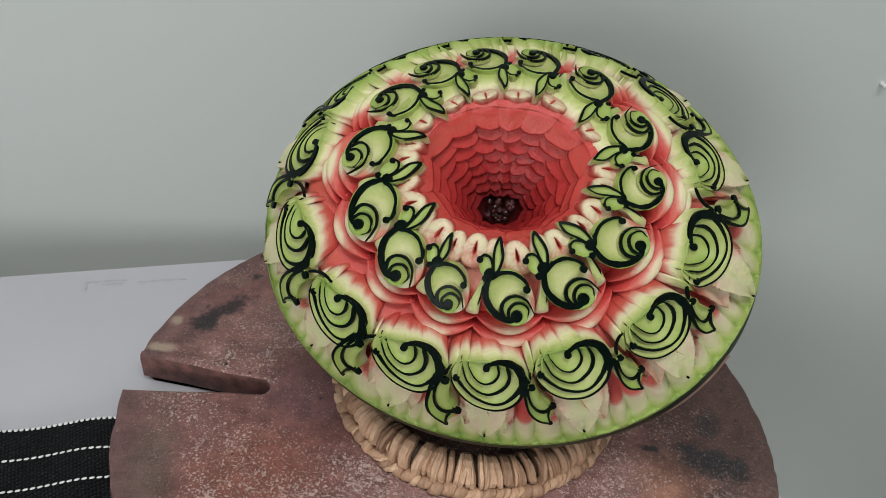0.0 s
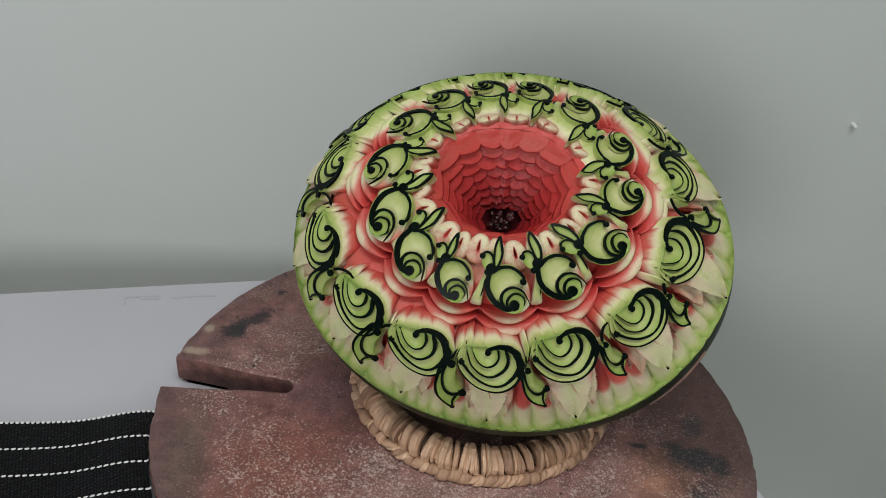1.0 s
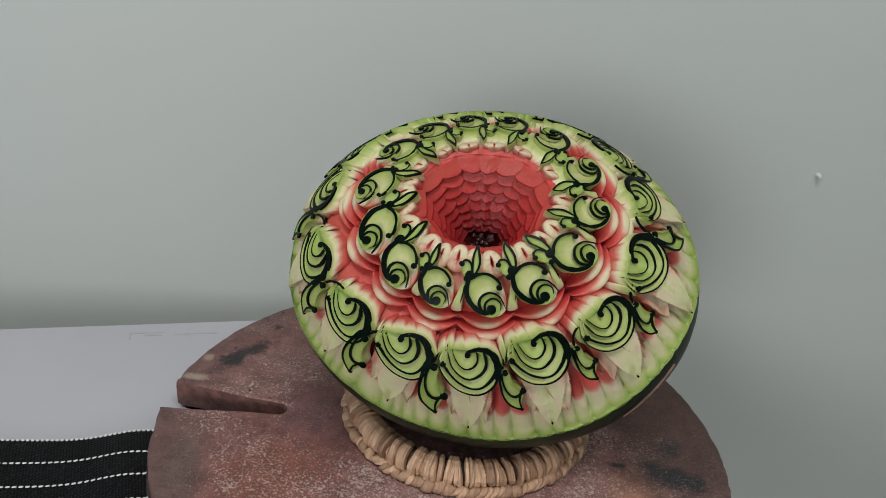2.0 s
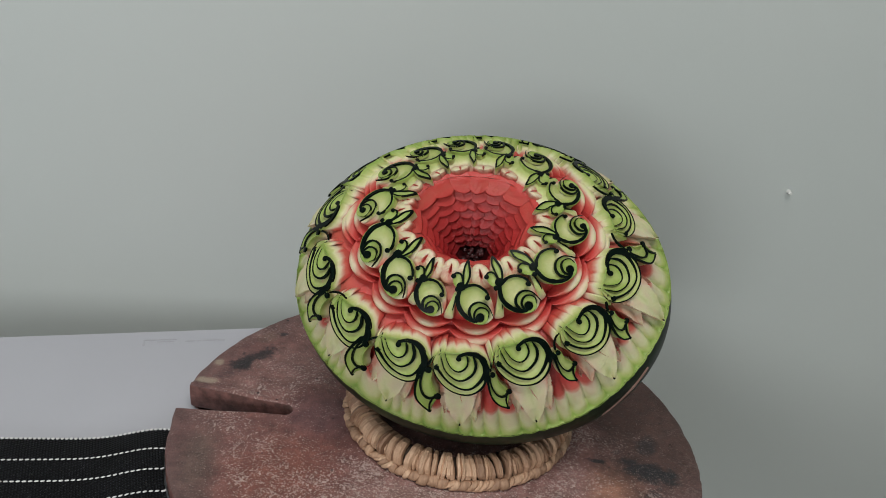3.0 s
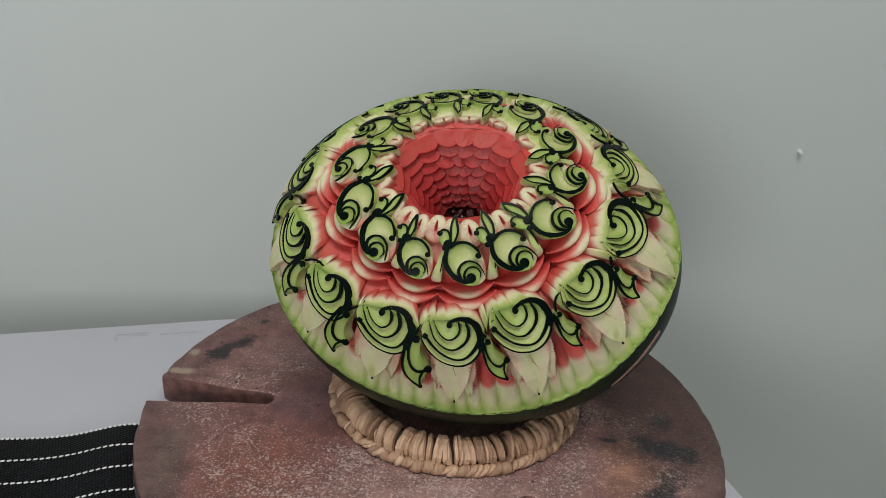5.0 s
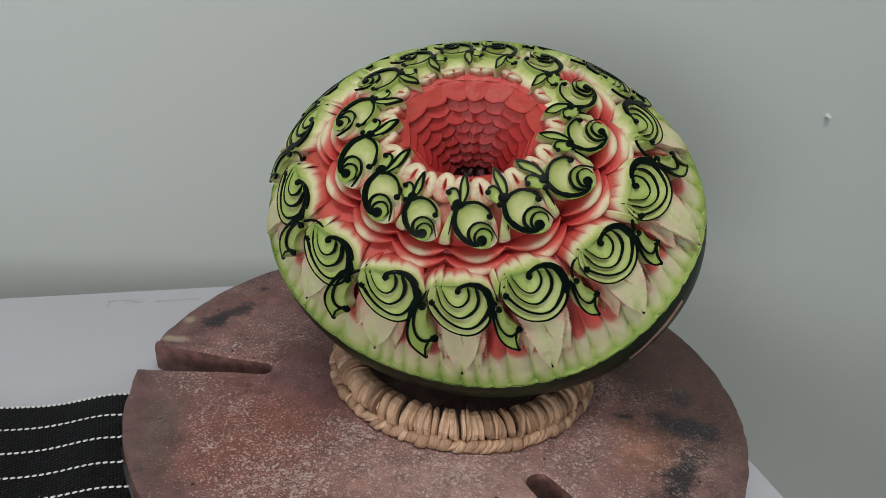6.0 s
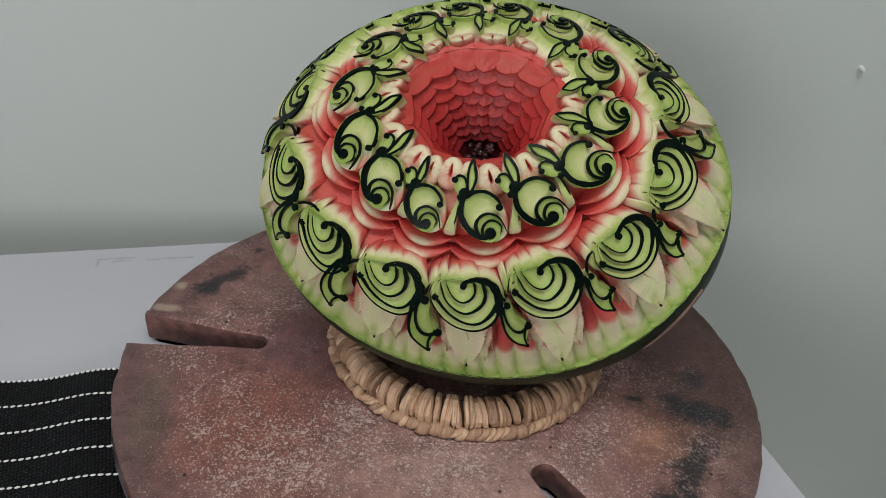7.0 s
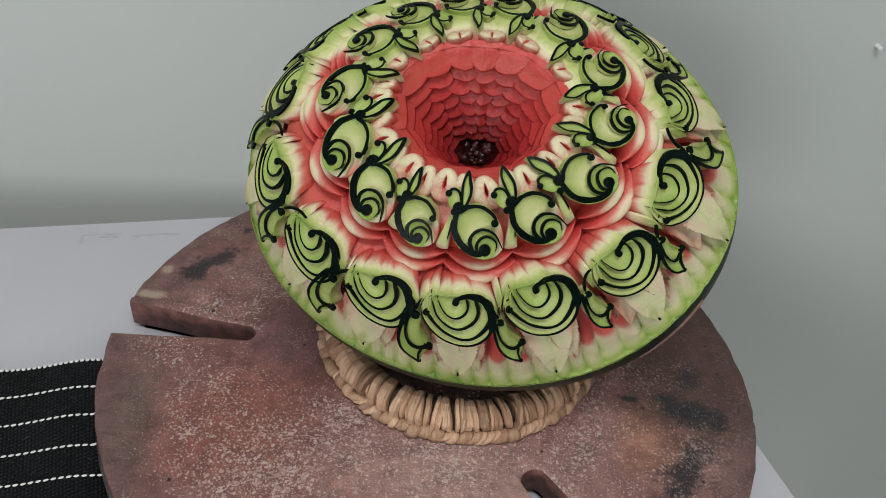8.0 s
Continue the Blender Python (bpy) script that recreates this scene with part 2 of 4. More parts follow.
def mat_cloth():
    """Black twill: two crossing sets of threads that catch the light."""
    m, n, l, b = material("black_ribbed_cloth")
    tc = n.new("ShaderNodeTexCoord")
    sets = []
    for scale, turn in ((118, 58), (150, -22)):
        w = n.new("ShaderNodeTexWave")
        w.inputs["Scale"].default_value = scale
        w.inputs["Distortion"].default_value = 0.6
        w.inputs["Detail"].default_value = 1.0
        mp = n.new("ShaderNodeMapping")
        mp.inputs["Rotation"].default_value = (0, 0, radians(turn))
        l.new(tc.outputs["Object"], mp.inputs[0])
        l.new(mp.outputs[0], w.inputs["Vector"])
        sets.append(w.outputs["Fac"])
    h = math_node(n, l, "MULTIPLY", sets[0], math_node(n, l, "ADD", math_node(n, l, "MULTIPLY", sets[1], 0.75), 0.25))
    worn = noise_node(n, l, 30, 4, 0.6)
    r = ramp(n, [(0.05, (0.0015, 0.0015, 0.002)), (0.45, (0.004, 0.0042, 0.006)), (0.95, (0.022, 0.023, 0.030))])
    l.new(h, r.inputs[0])
    r2 = ramp(n, [(0.35, (0.6, 0.6, 0.6)), (0.7, (1.25, 1.25, 1.25))])
    l.new(worn.outputs[0], r2.inputs[0])
    l.new(mix(n, l, 1.0, r.outputs[0], r2.outputs[0], "MULTIPLY"), b.inputs["Base Color"])
    b.inputs["Roughness"].default_value = 0.66
    b.inputs["Specular IOR Level"].default_value = 0.14
    bump(n, l, b, h, 0.9, 0.0014)
    return m


# raffia darkened for the coil core: shade in the gaps between straw leaves
STRAW_GAP_SHADE = mat_plain("raffia_gap_shade", (0.06, 0.038, 0.024), 0.8, 0.4, 300, 0.001)
CLAY_CUT = mat_plain("cut_clay_edge", (0.150, 0.066, 0.056), 0.6, 0.5, 150, 0.0020)
FLESH, SKIN, RIND = mat_flesh(), mat_skin(), mat_rind()
WALL, CLAY, STRAW, CLOTH = mat_wall(), mat_clay(), mat_straw(), mat_cloth()
WHITE_TOP = mat_plain("white_laminate", (0.435, 0.435, 0.475), 0.5, 0.03, 6)
THREAD = mat_plain("white_thread", (0.58, 0.58, 0.58), 0.7, 0.15, 300)
PLASTIC = mat_plain("white_plastic", (0.62, 0.62, 0.60), 0.4, 0.05, 60)
CEIL = mat_plain("ceiling_paint", (0.75, 0.75, 0.73), 0.8, 0.03, 3)
FLOOR = mat_plain("grey_floor", (0.30, 0.29, 0.27), 0.5, 0.15, 8)
TAPE = mat_plain("dull_tape", (0.39, 0.385, 0.42), 0.5, 0.06, 120)
METAL = mat_plain("painted_steel", (0.5, 0.5, 0.52), 0.4, 0.05, 30)
PARED = mat_plain("pared_rind", (0.20, 0.115, 0.09), 0.45, 0.3, 90, 0.001)
SEED = mat_plain("dark_seed", (0.03, 0.008, 0.008), 0.25, 0.3, 90)
PULP = mat_plain("deep_red_pulp", (0.045, 0.005, 0.006), 0.5, 0.35, 120, 0.001)


# ---------------------------------------------------------------- building helpers
def mesh_of(name, verts, faces, mat, smooth=True, depth=None):
    me = bpy.data.meshes.new(name)
    me.from_pydata([tuple(v) for v in verts], [], faces)
    me.materials.append(mat)
    if smooth:
        me.polygons.foreach_set("use_smooth", [True] * len(me.polygons))
    if depth is not None:
        a = me.attributes.new("rind_depth", "FLOAT", "POINT")
        a.data.foreach_set("value", [float(x) for x in depth])
    me.update()
    return me


class Shape:
    """Collects vertices, faces and, for fruit, the depth below the skin."""

    def __init__(self):
        self.v, self.f, self.d = [], [], []

    def add(self, p, d=0.0):
        self.v.append(Vector(p))
        self.d.append(d)
        return len(self.v) - 1

    def grid(self, rows, closed=False):
        """rows: lists of (point, depth), all of one length."""
        ids = [[self.add(p, d) for p, d in row] for row in rows]
        n = len(ids[0])
        for a, b in zip(ids, ids[1:]):
            for i in range(n if closed else n - 1):
                j = (i + 1) % n
                self.f.append((a[i], a[j], b[j], b[i]))
        return ids

    def cap(self, loop, p, d=0.0, flip=False):
        c = self.add(p, d)
        n = len(loop)
        for i in range(n):
            a, b = loop[i], loop[(i + 1) % n]
            self.f.append((b, a, c) if flip else (a, b, c))

    def part(self, name, mat, parent, label="", smooth=True, depth=True):
        base = parent
        while base.parent:
            base = base.parent
        o = base.location
        ob = new(name, mesh_of(name, [v - o for v in self.v], self.f, mat, smooth, self.d if depth else None))
        ob.parent = parent
        if label:
            ob["label"] = label
        return ob

    def thing(self, name, mat, at, smooth=True):
        at = Vector(at)
        ob = new(name, mesh_of(name, [v - at for v in self.v], self.f, mat, smooth))
        ob.location = at
        return ob


def box_shape(lo, hi, bevel=0.0, turn=None, about=(0, 0, 0)):
    bm = bmesh.new()
    bmesh.ops.create_cube(bm, size=1)
    for v in bm.verts:
        v.co = Vector([lo[i] + (v.co[i] + 0.5) * (hi[i] - lo[i]) for i in range(3)])
    if bevel:
        bmesh.ops.bevel(bm, geom=bm.edges[:], offset=bevel, segments=2, affect="EDGES")
    s = Shape()
    for v in bm.verts:
        s.add((turn @ (v.co - Vector(about)) + Vector(about)) if turn else v.co)
    bm.verts.index_update()
    s.f = [tuple(x.index for x in f.verts) for f in bm.faces]
    bm.free()
    return s


def spline(pts, n):
    """n points evenly along a smooth curve through pts (any dimension)."""
    p = np.array(pts, float)
    q = np.vstack([2 * p[0] - p[1], p, 2 * p[-1] - p[-2]])
    out = []
    for i in range(1, len(q) - 2):
        for t in np.linspace(0, 1, 12, endpoint=False):
            a, b, c, d = q[i - 1], q[i], q[i + 1], q[i + 2]
            out.append(0.5 * (2 * b + (c - a) * t + (2 * a - 5 * b + 4 * c - d) * t * t + (3 * b - a - 3 * c + d) * t ** 3))
    out = np.array(out + [q[-2]])
    s = np.r_[0, np.cumsum(np.linalg.norm(np.diff(out[:, :2], axis=0), axis=1))]
    want = np.linspace(0, s[-1], n)
    return np.array([[np.interp(w, s, out[:, k]) for k in range(out.shape[1])] for w in want])


# ---------------------------------------------------------------- the room
def build_room():
    ang = math.atan(0.10)
    turn = Matrix.Rotation(ang, 3, "Z")
    pivot = (0.428, 0.690, 0)
    w = box_shape((-2.2, 0.690, -0.78), (1.9, 0.79, 1.80), 0, turn, pivot).thing("wall_back", WALL, (0.4, 0.7, -0.78), False)
    tagged(w, "plain grey-green painted wall", "wall", kind="structure")
    w = box_shape((-1.75, -2.2, -0.78), (-1.65, 0.62, 1.80)).thing("wall_left", WALL, (-1.7, -1, -0.78), False)
    tagged(w, "plain grey-green painted side wall", "wall", kind="structure")
    w = box_shape((1.65, -2.2, -0.78), (1.75, 0.90, 1.80)).thing("wall_right", WALL, (1.7, -1, -0.78), False)
    tagged(w, "plain grey-green painted side wall", "wall", kind="structure")
    s = Shape()
    for lo, hi in (((-1.75, -2.3, -0.78), (-1.55, -2.2, 1.80)), ((-0.35, -2.3, -0.78), (1.75, -2.2, 1.80)), ((-1.55, -2.3, -0.78), (-0.35, -2.2, 0.15)), ((-1.55, -2.3, 1.35), (-0.35, -2.2, 1.80))):
        b = box_shape(lo, hi)
        k = len(s.v)
        for v in b.v:
            s.add(v)
        s.f += [tuple(i + k for i in f) for f in b.f]
    w = s.thing("wall_front", WALL, (0, -2.25, -0.78), False)
    tagged(w, "plain grey-green painted wall", "wall", kind="structure")
    # unseen window, added to give the front fill lamp an opening
    win = new("added_window_1")
    win.location = (-0.95, -2.25, 0.15)
    for lo, hi in (((-1.548, -2.29, 0.152), (-1.505, -2.225, 1.348)), ((-0.395, -2.29, 0.152), (-0.352, -2.225, 1.348)), ((-1.505, -2.29, 0.152), (-0.395, -2.225, 0.195)), ((-1.505, -2.29, 1.305), (-0.395, -2.225, 1.348))):
        box_shape(lo, hi, 0.003).part("window_frame", PLASTIC, win, smooth=False, depth=False)
    box_shape((-1.58, -2.197, 0.115), (-0.32, -2.10, 0.147), 0.004).part("window_sill", PLASTIC, win, smooth=False, depth=False)
    tagged(win, "plain white-framed unseen window added around the front fill lamp", "window", kind="structure")
    w = box_shape((-1.9, -2.4, 1.80), (2.0, 1.0, 1.90)).thing("ceiling", CEIL, (0, -1, 1.8), False)
    tagged(w, "plain white ceiling", "ceiling", kind="structure")
    w = box_shape((-1.9, -2.4, -0.86), (2.0, 1.0, -0.78)).thing("floor", FLOOR, (0, -1, -0.8), False)
    tagged(w, "plain grey floor", "floor", kind="structure")


def build_table():
    corner = Vector((0.2345, 0.6675, 0))
    turn = Matrix.Rotation(math.atan(0.287), 3, "Z")
    top = new("table")
    top.location = corner + turn @ Vector((-0.6, -0.375, -0.78))
    lo, hi = corner + Vector((-1.2, -0.75, -0.056)), corner + Vector((0, 0, -0.028))
    board = box_shape(lo, hi, 0.003, turn, corner)
    for k, v in enumerate(board.v):
        q = turn.transposed() @ (v - corner)
        if q.x > -0.1:
            board.v[k] = v + turn @ Vector((0.08 * (-q.y - 0.245), 0, 0))
    board.part("tabletop", WHITE_TOP, top, smooth=False, depth=False)
    for lx in (-1.16, -0.10):
        for ly in (-0.71, -0.10):
            a = corner + Vector((lx, ly, -0.78))
            box_shape(a, a + Vector((0.04, 0.04, 0.724)), 0.004, turn, corner).part("leg", METAL, top, smooth=False, depth=False)
    tagged(top, "white laminate table pushed near the wall", "table")


DISC = Vector((0.0925, 0.4125, 0))
DISC_R = 0.2094


def build_disc():
    """A thick fired-clay plate with two wedge slots cut in from its rim."""
    slots = ((math.pi - 0.024, 0.1205, 0.0062, 0.0150), (radians(-53), 0.1035, 0.0080, 0.0165))
    ring = []
    n = 300
    for i in range(n):
        a = 2 * math.pi * i / n - 0.3
        ring.append(a)
    outline = []
    for a in ring:
        inside = False
        for sa, r0, w0, w1 in slots:
            d = (a - sa + math.pi) % (2 * math.pi) - math.pi
            if abs(d) * DISC_R < w1 + 0.001:
                inside = True
                if not outline or outline[-1] != sa:
                    outline.append(sa)
        if not inside:
            outline.append((a,))
    pts = []
    for o in outline:
        if isinstance(o, tuple):
            a = o[0]
            rr = DISC_R * (1 + 0.012 * math.cos(2 * a)) + 0.0012 * noise.noise((math.cos(a) * 9, math.sin(a) * 9, 1)) + 0.0009 * noise.noise((math.cos(a) * 40, math.sin(a) * 40, 4))
            pts.append(Vector((rr * math.cos(a), rr * math.sin(a), 0)))
        else:
            sa, r0, w0, w1 = [s for s in slots if s[0] == o][0]
            e, f = Vector((math.cos(sa), math.sin(sa), 0)), Vector((-math.sin(sa), math.cos(sa), 0))
            out = DISC_R * (1 + 0.012 * math.cos(2 * sa)) - 0.0006
            path = [(out, -w1), (out - 0.03, -w1 + 0.003), (r0 + 0.03, -w0 - 0.0015), (r0 + 0.008, -w0)]
            path += [(r0 + 0.006 - 0.006 * math.cos(t), w0 * math.sin(t)) for t in np.linspace(-1.2, 1.2, 7)]
            path += [(r0 + 0.008, w0), (r0 + 0.03, w0 + 0.0015), (out - 0.03, w1 - 0.003), (out, w1)]
            pts += [e * x + f * y for x, y in path]
    s = Shape()

    def loop(z, inset):
        row = []
        m = len(pts)
        for i, p in enumerate(pts):
            t = (pts[(i + 1) % m] - pts[i - 1]).normalized()
            nrm = Vector((t.y, -t.x, 0))
            row.append((DISC + p - nrm * inset + Vector((0, 0, z)), 0))
        return row

    rows = [loop(-0.0278, 0.006), loop(-0.022, 0.001), loop(-0.006, 0.0), loop(-0.0015, 0.0006), loop(0.0, 0.003)]
    top = [p - DISC for p, _ in rows[-1]]
    for k in (0.97, 0.9, 0.8, 0.66, 0.5, 0.33, 0.16):
        rows.append([(DISC + p * k + Vector((0, 0, 0.0008 * noise.noise(p * k * 22) * (1 - k))), 0) for p in top])
    ids = s.grid(rows, True)
    s.cap(ids[-1], DISC)
    s.cap(ids[0], DISC + Vector((0, 0, -0.0278)), flip=True)
    ob = s.thing("clay_plate", CLAY, (DISC.x, DISC.y, -0.0278))
    ob.data.materials.append(CLAY_CUT)
    for f in ob.data.polygons:
        if abs(f.normal.z) < 0.6:
            f.material_index = 1
    tagged(ob, "round plum-brown fired clay plate with wedge slots and soot stains", "plate")
    md = ob.modifiers.new("edge", "EDGE_SPLIT")
    md.split_angle = radians(50)
    return ob


BASKET = Vector((0.1075, 0.4355, 0))


def ring_point(r, a, z):
    return BASKET + Vector((0.972 * r * math.cos(a), 0.972 * r * math.sin(a), z))


def build_basket():
    root = new("raffia_ring")
    root.location = BASKET
    tagged(root, "coiled dry raffia ring stand on the clay plate", "basket")
    prof = [(0.0900, 0.0015), (0.0890, 0.008), (0.0865, 0.0130), (0.0830, 0.0158), (0.0790, 0.0165), (0.074, 0.0140), (0.070, 0.008), (0.069, 0.002)]
    core = Shape()
    n = 96
    core.grid([[(ring_point(r, a, z), 0) for a in np.linspace(0, 2 * math.pi, n, endpoint=False)] for r, z in prof], True)
    core.part("coil_core", STRAW_GAP_SHADE, root, depth=False)
    rnd = random.Random(4)
    # flat straw leaves folded over the coil, each with its own lean, swell and creases
    a = 0.0
    while a < 2 * math.pi - 0.02:
        wid = rnd.uniform(0.045, 0.090)
        lean = rnd.gauss(-0.015, 0.034)
        out = rnd.uniform(-0.0016, 0.0028)
        low = rnd.uniform(-0.0022, 0.0016)
        st = Shape()
        path = [(0.0900, 0.0062 + low), (0.0920, 0.0092 + low), (0.0922, 0.0128), (0.0900, 0.0166), (0.0868, 0.0192), (0.0825, 0.0203), (0.0770, 0.0190), (0.0730, 0.0150)]
        ridges = [(-0.5, -0.0052), (-0.46, -0.0010)]
        nr = rnd.choice((1, 1, 2, 2))
        for r_ in range(nr):
            c0 = -0.5 + (r_ + 0.5) / nr
            ridges += [(c0 - 0.26 / nr, rnd.uniform(0.0004, 0.0022)), (c0 + 0.26 / nr, rnd.uniform(0.0004, 0.0022)), (c0 + 0.47 / nr, rnd.uniform(-0.0026, -0.0006))]
        ridges[-1] = (0.46, -0.0010)
        ridges.append((0.5, -0.0052))
        swell = rnd.uniform(0.0006, 0.0028)
        rows = []
        for k, (r, z) in enumerate(path):
            t = k / (len(path) - 1)
            w = wid * (0.60 + 0.42 * math.sin(math.pi * min(1, t * 0.75 + 0.12)))
            row = []
            for q, up in ridges:
                aa = a + wid / 2 + q * w + lean * t + 0.010 * noise.noise((a * 9, t * 4, 0))
                up = up * (0.7 + 0.6 * abs(noise.noise((a * 7, t * 3, q * 3)))) + 0.0006 * noise.noise((a * 11, t * 7, q)) + swell * math.sin(math.pi * t) * (1 - 2 * abs(q)) + out
                rr = r + up * (1 - 0.6 * t)
                zz = z + up * (0.25 + 0.75 * t)
                row.append((ring_point(rr, aa, zz), 0))
            rows.append(row)
        st.grid(rows)
        st.part("straw_leaf", STRAW, root, smooth=False, depth=False)
        a += wid * rnd.uniform(0.66, 1.0)
    # braided foot: flat strips wound slantwise round a cord, some in two overlapping turns
    a = 0.0
    while a < 2 * math.pi - 0.02:
        wid = rnd.choice((rnd.uniform(0.030, 0.050), rnd.uniform(0.045, 0.075), rnd.uniform(0.070, 0.105)))
        fat = rnd.uniform(0.0041, 0.0051)
        push, tilt, high = rnd.uniform(-0.0008, 0.0010), rnd.uniform(-0.005, 0.060), rnd.uniform(0.0042, 0.0049)
        st = Shape()
        rows = []
        for t in np.linspace(0, 1, 7):
            rad = fat * (0.66 + 0.40 * math.sin(math.pi * min(1.0, 0.08 + 0.86 * t)) ** 0.5)
            aa0 = a + t * wid * 1.08
            row = []
            for m_ in range(11):
                ph = 2 * math.pi * m_ / 11
                aa = aa0 + tilt * math.sin(ph)
                bumpy = 1 + 0.10 * noise.noise((a * 13, m_ * 0.9, t * 1.5))
                rr = 0.0940 + push + rad * bumpy * math.cos(ph) * 0.9
                zz = high + rad * bumpy * math.sin(ph) * 0.95
                row.append((ring_point(rr, aa, max(zz, 0.0004)), 0))
            rows.append(row)
        ids = st.grid(rows, True)
        st.f.append(tuple(reversed(ids[0])))
        st.f.append(tuple(ids[-1]))
        st.part("braid_wrap", STRAW, root, depth=False)
        a += wid
    return root


# ---------------------------------------------------------------- the carved watermelon
MC = Vector((0.1103, 0.4787, 0.1022))
MR = 150.7
AX = Vector((-0.0958, -0.6331, 0.7681)).normalized()
XX = (Vector((1, 0, 0)) - AX * AX.x).normalized()
YY = AX.cross(XX)


EC = Vector((0.1136, 0.4380, 0.1228))
ES = (0.1438, 0.1174, 0.0990)
ER = Matrix.Rotation(radians(-1.1), 3, "Y") @ Matrix.Rotation(radians(40.3), 3, "X")
ERT = ER.transposed()


def to_body(p):
    """A place in the melon's own axes, in units of its half sizes."""
    q = ERT @ (p - EC)
    return Vector((q.x / ES[0], q.y / ES[1], q.z / ES[2]))


def from_body(q):
    return EC + ER @ Vector((q.x * ES[0], q.y * ES[1], q.z * ES[2]))


BODY_O = to_body(MC)


def way(th, az):
    t, a = radians(th), radians(az)
    return XX * (math.sin(t) * math.cos(a)) + YY * (math.sin(t) * math.sin(a)) + AX * math.cos(t)


def skin_distance(th, az):
    """Metres from the carving's centre to the skin."""
    w = ERT @ way(th, az)
    d = Vector((w.x / ES[0], w.y / ES[1], w.z / ES[2]))
    a, b, c = d.dot(d), BODY_O.dot(d), BODY_O.dot(BODY_O) - 1
    return (-b + math.sqrt(b * b - a * c)) / a


def find_rim(az):
    lo, hi = 40.0, 110.0
    for _ in range(30):
        mid = (lo + hi) / 2
        q = to_body(MC + way(mid, az) * skin_distance(mid, az))
        x, y = q.x * ES[0], q.y * ES[1]
        if q.z * ES[2] > 0.0274 + 0.008 * max(0, x / 0.13) ** 2 * min(1, max(0, -y / 0.05)) + 0.19 * min(y, 0) + 0.03 * max(y, 0) + 0.011 * (x / 0.12) ** 2 * min(1, max(0, -y / 0.08)) - 0.022 * max(0, -x / 0.14) ** 3 - 0.0045 * math.exp(-((az + 140) / 22) ** 2):
            lo = mid
        else:
            hi = mid
    return lo


RIM_TABLE = [find_rim(a) for a in range(-180, 181, 5)]


def rim_angle(az):
    return float(np.interp((az + 180) % 360 - 180, range(-180, 181, 5), RIM_TABLE))


def place(th, az, lift=0.0):
    """A place on (or lift mm above) the skin; from 44 to 72 degrees the scale runs to the rim."""
    if th > 44:
        th = 44 + (th - 44) * (rim_angle(az) - 44) / 28
    swell = 2.2 * max(0.0, min(1.0, (70 - th) / 14))
    return MC + way(th, az) * (skin_distance(th, az) + (lift + swell) / 1000)


def mouth_angle(az):
    a = radians(az)
    return 16.9 + 1.9 * abs(math.cos(a)) - 3.4 * max(0.0, math.sin(a))


class Local:
    """A drawing patch on the skin: u runs round (mm), v runs outward from the axis (mm)."""

    def __init__(self, th, az, spin=0.0, scale=1.0):
        t, a = radians(th), radians(az)
        self.d = Vector((math.sin(t) * math.cos(a), math.sin(t) * math.sin(a), math.cos(t))) * MR
        ea = Vector((-math.sin(a), math.cos(a), 0))
        et = Vector((math.cos(t) * math.cos(a), math.cos(t) * math.sin(a), -math.sin(t)))
        c, s = math.cos(radians(spin)), math.sin(radians(spin))
        self.eu, self.ev, self.k, self.ink = ea * c + et * s, et * c - ea * s, scale, 1.0

    def __call__(self, u, v, lift=0.0):
        q = self.d + self.eu * (u * self.k) + self.ev * (v * self.k)
        return place(math.degrees(math.acos(q.z / q.length)), math.degrees(math.atan2(q.y, q.x)), lift)


def ribbon(s, loc, pts, n=18, lift=0.0):
    """A raised line of skin; pts: (u, v, width) or (u, v, width, drop below the skin)."""
    c = spline(pts, n)
    rows = []
    for i in range(n):
        a, b = c[max(0, i - 1)], c[min(n - 1, i + 1)]
        t = (b - a)[:2]
        t = t / (np.linalg.norm(t) + 1e-9)
        nx, ny = -t[1], t[0]
        w = loc.ink * max(0.25, c[i][2]) / 2 * (0.86 + 0.16 * noise.noise(loc.d * 0.9 + Vector((c[i][0] * 0.35, c[i][1] * 0.35, 0))))
        end = 0.35 if i in (0, n - 1) else 1.0
        w *= end
        sink = c[i][3] if len(c[i]) > 3 else 0.0
        rows.append([(loc(c[i][0] + nx * q, c[i][1] + ny * q, lift + h - sink), 0) for q, h in ((-w, -1.4), (-w, 0.08), (w, 0.08), (w, -1.4))])
    s.grid(rows)


def blob(s, loc, u, v, r, lift=0.0):
    rings = []
    r = r * loc.ink
    for k, h in ((1.0, -1.4), (1.0, 0.1), (0.6, 0.16)):
        rings.append([(loc(u + r * k * math.cos(a), v + r * k * math.sin(a), lift + h), 0) for a in np.linspace(0, 2 * math.pi, 10, endpoint=False)])
    ids = s.grid(rings, True)
    s.cap(ids[-1], loc(u, v, lift + 0.17))


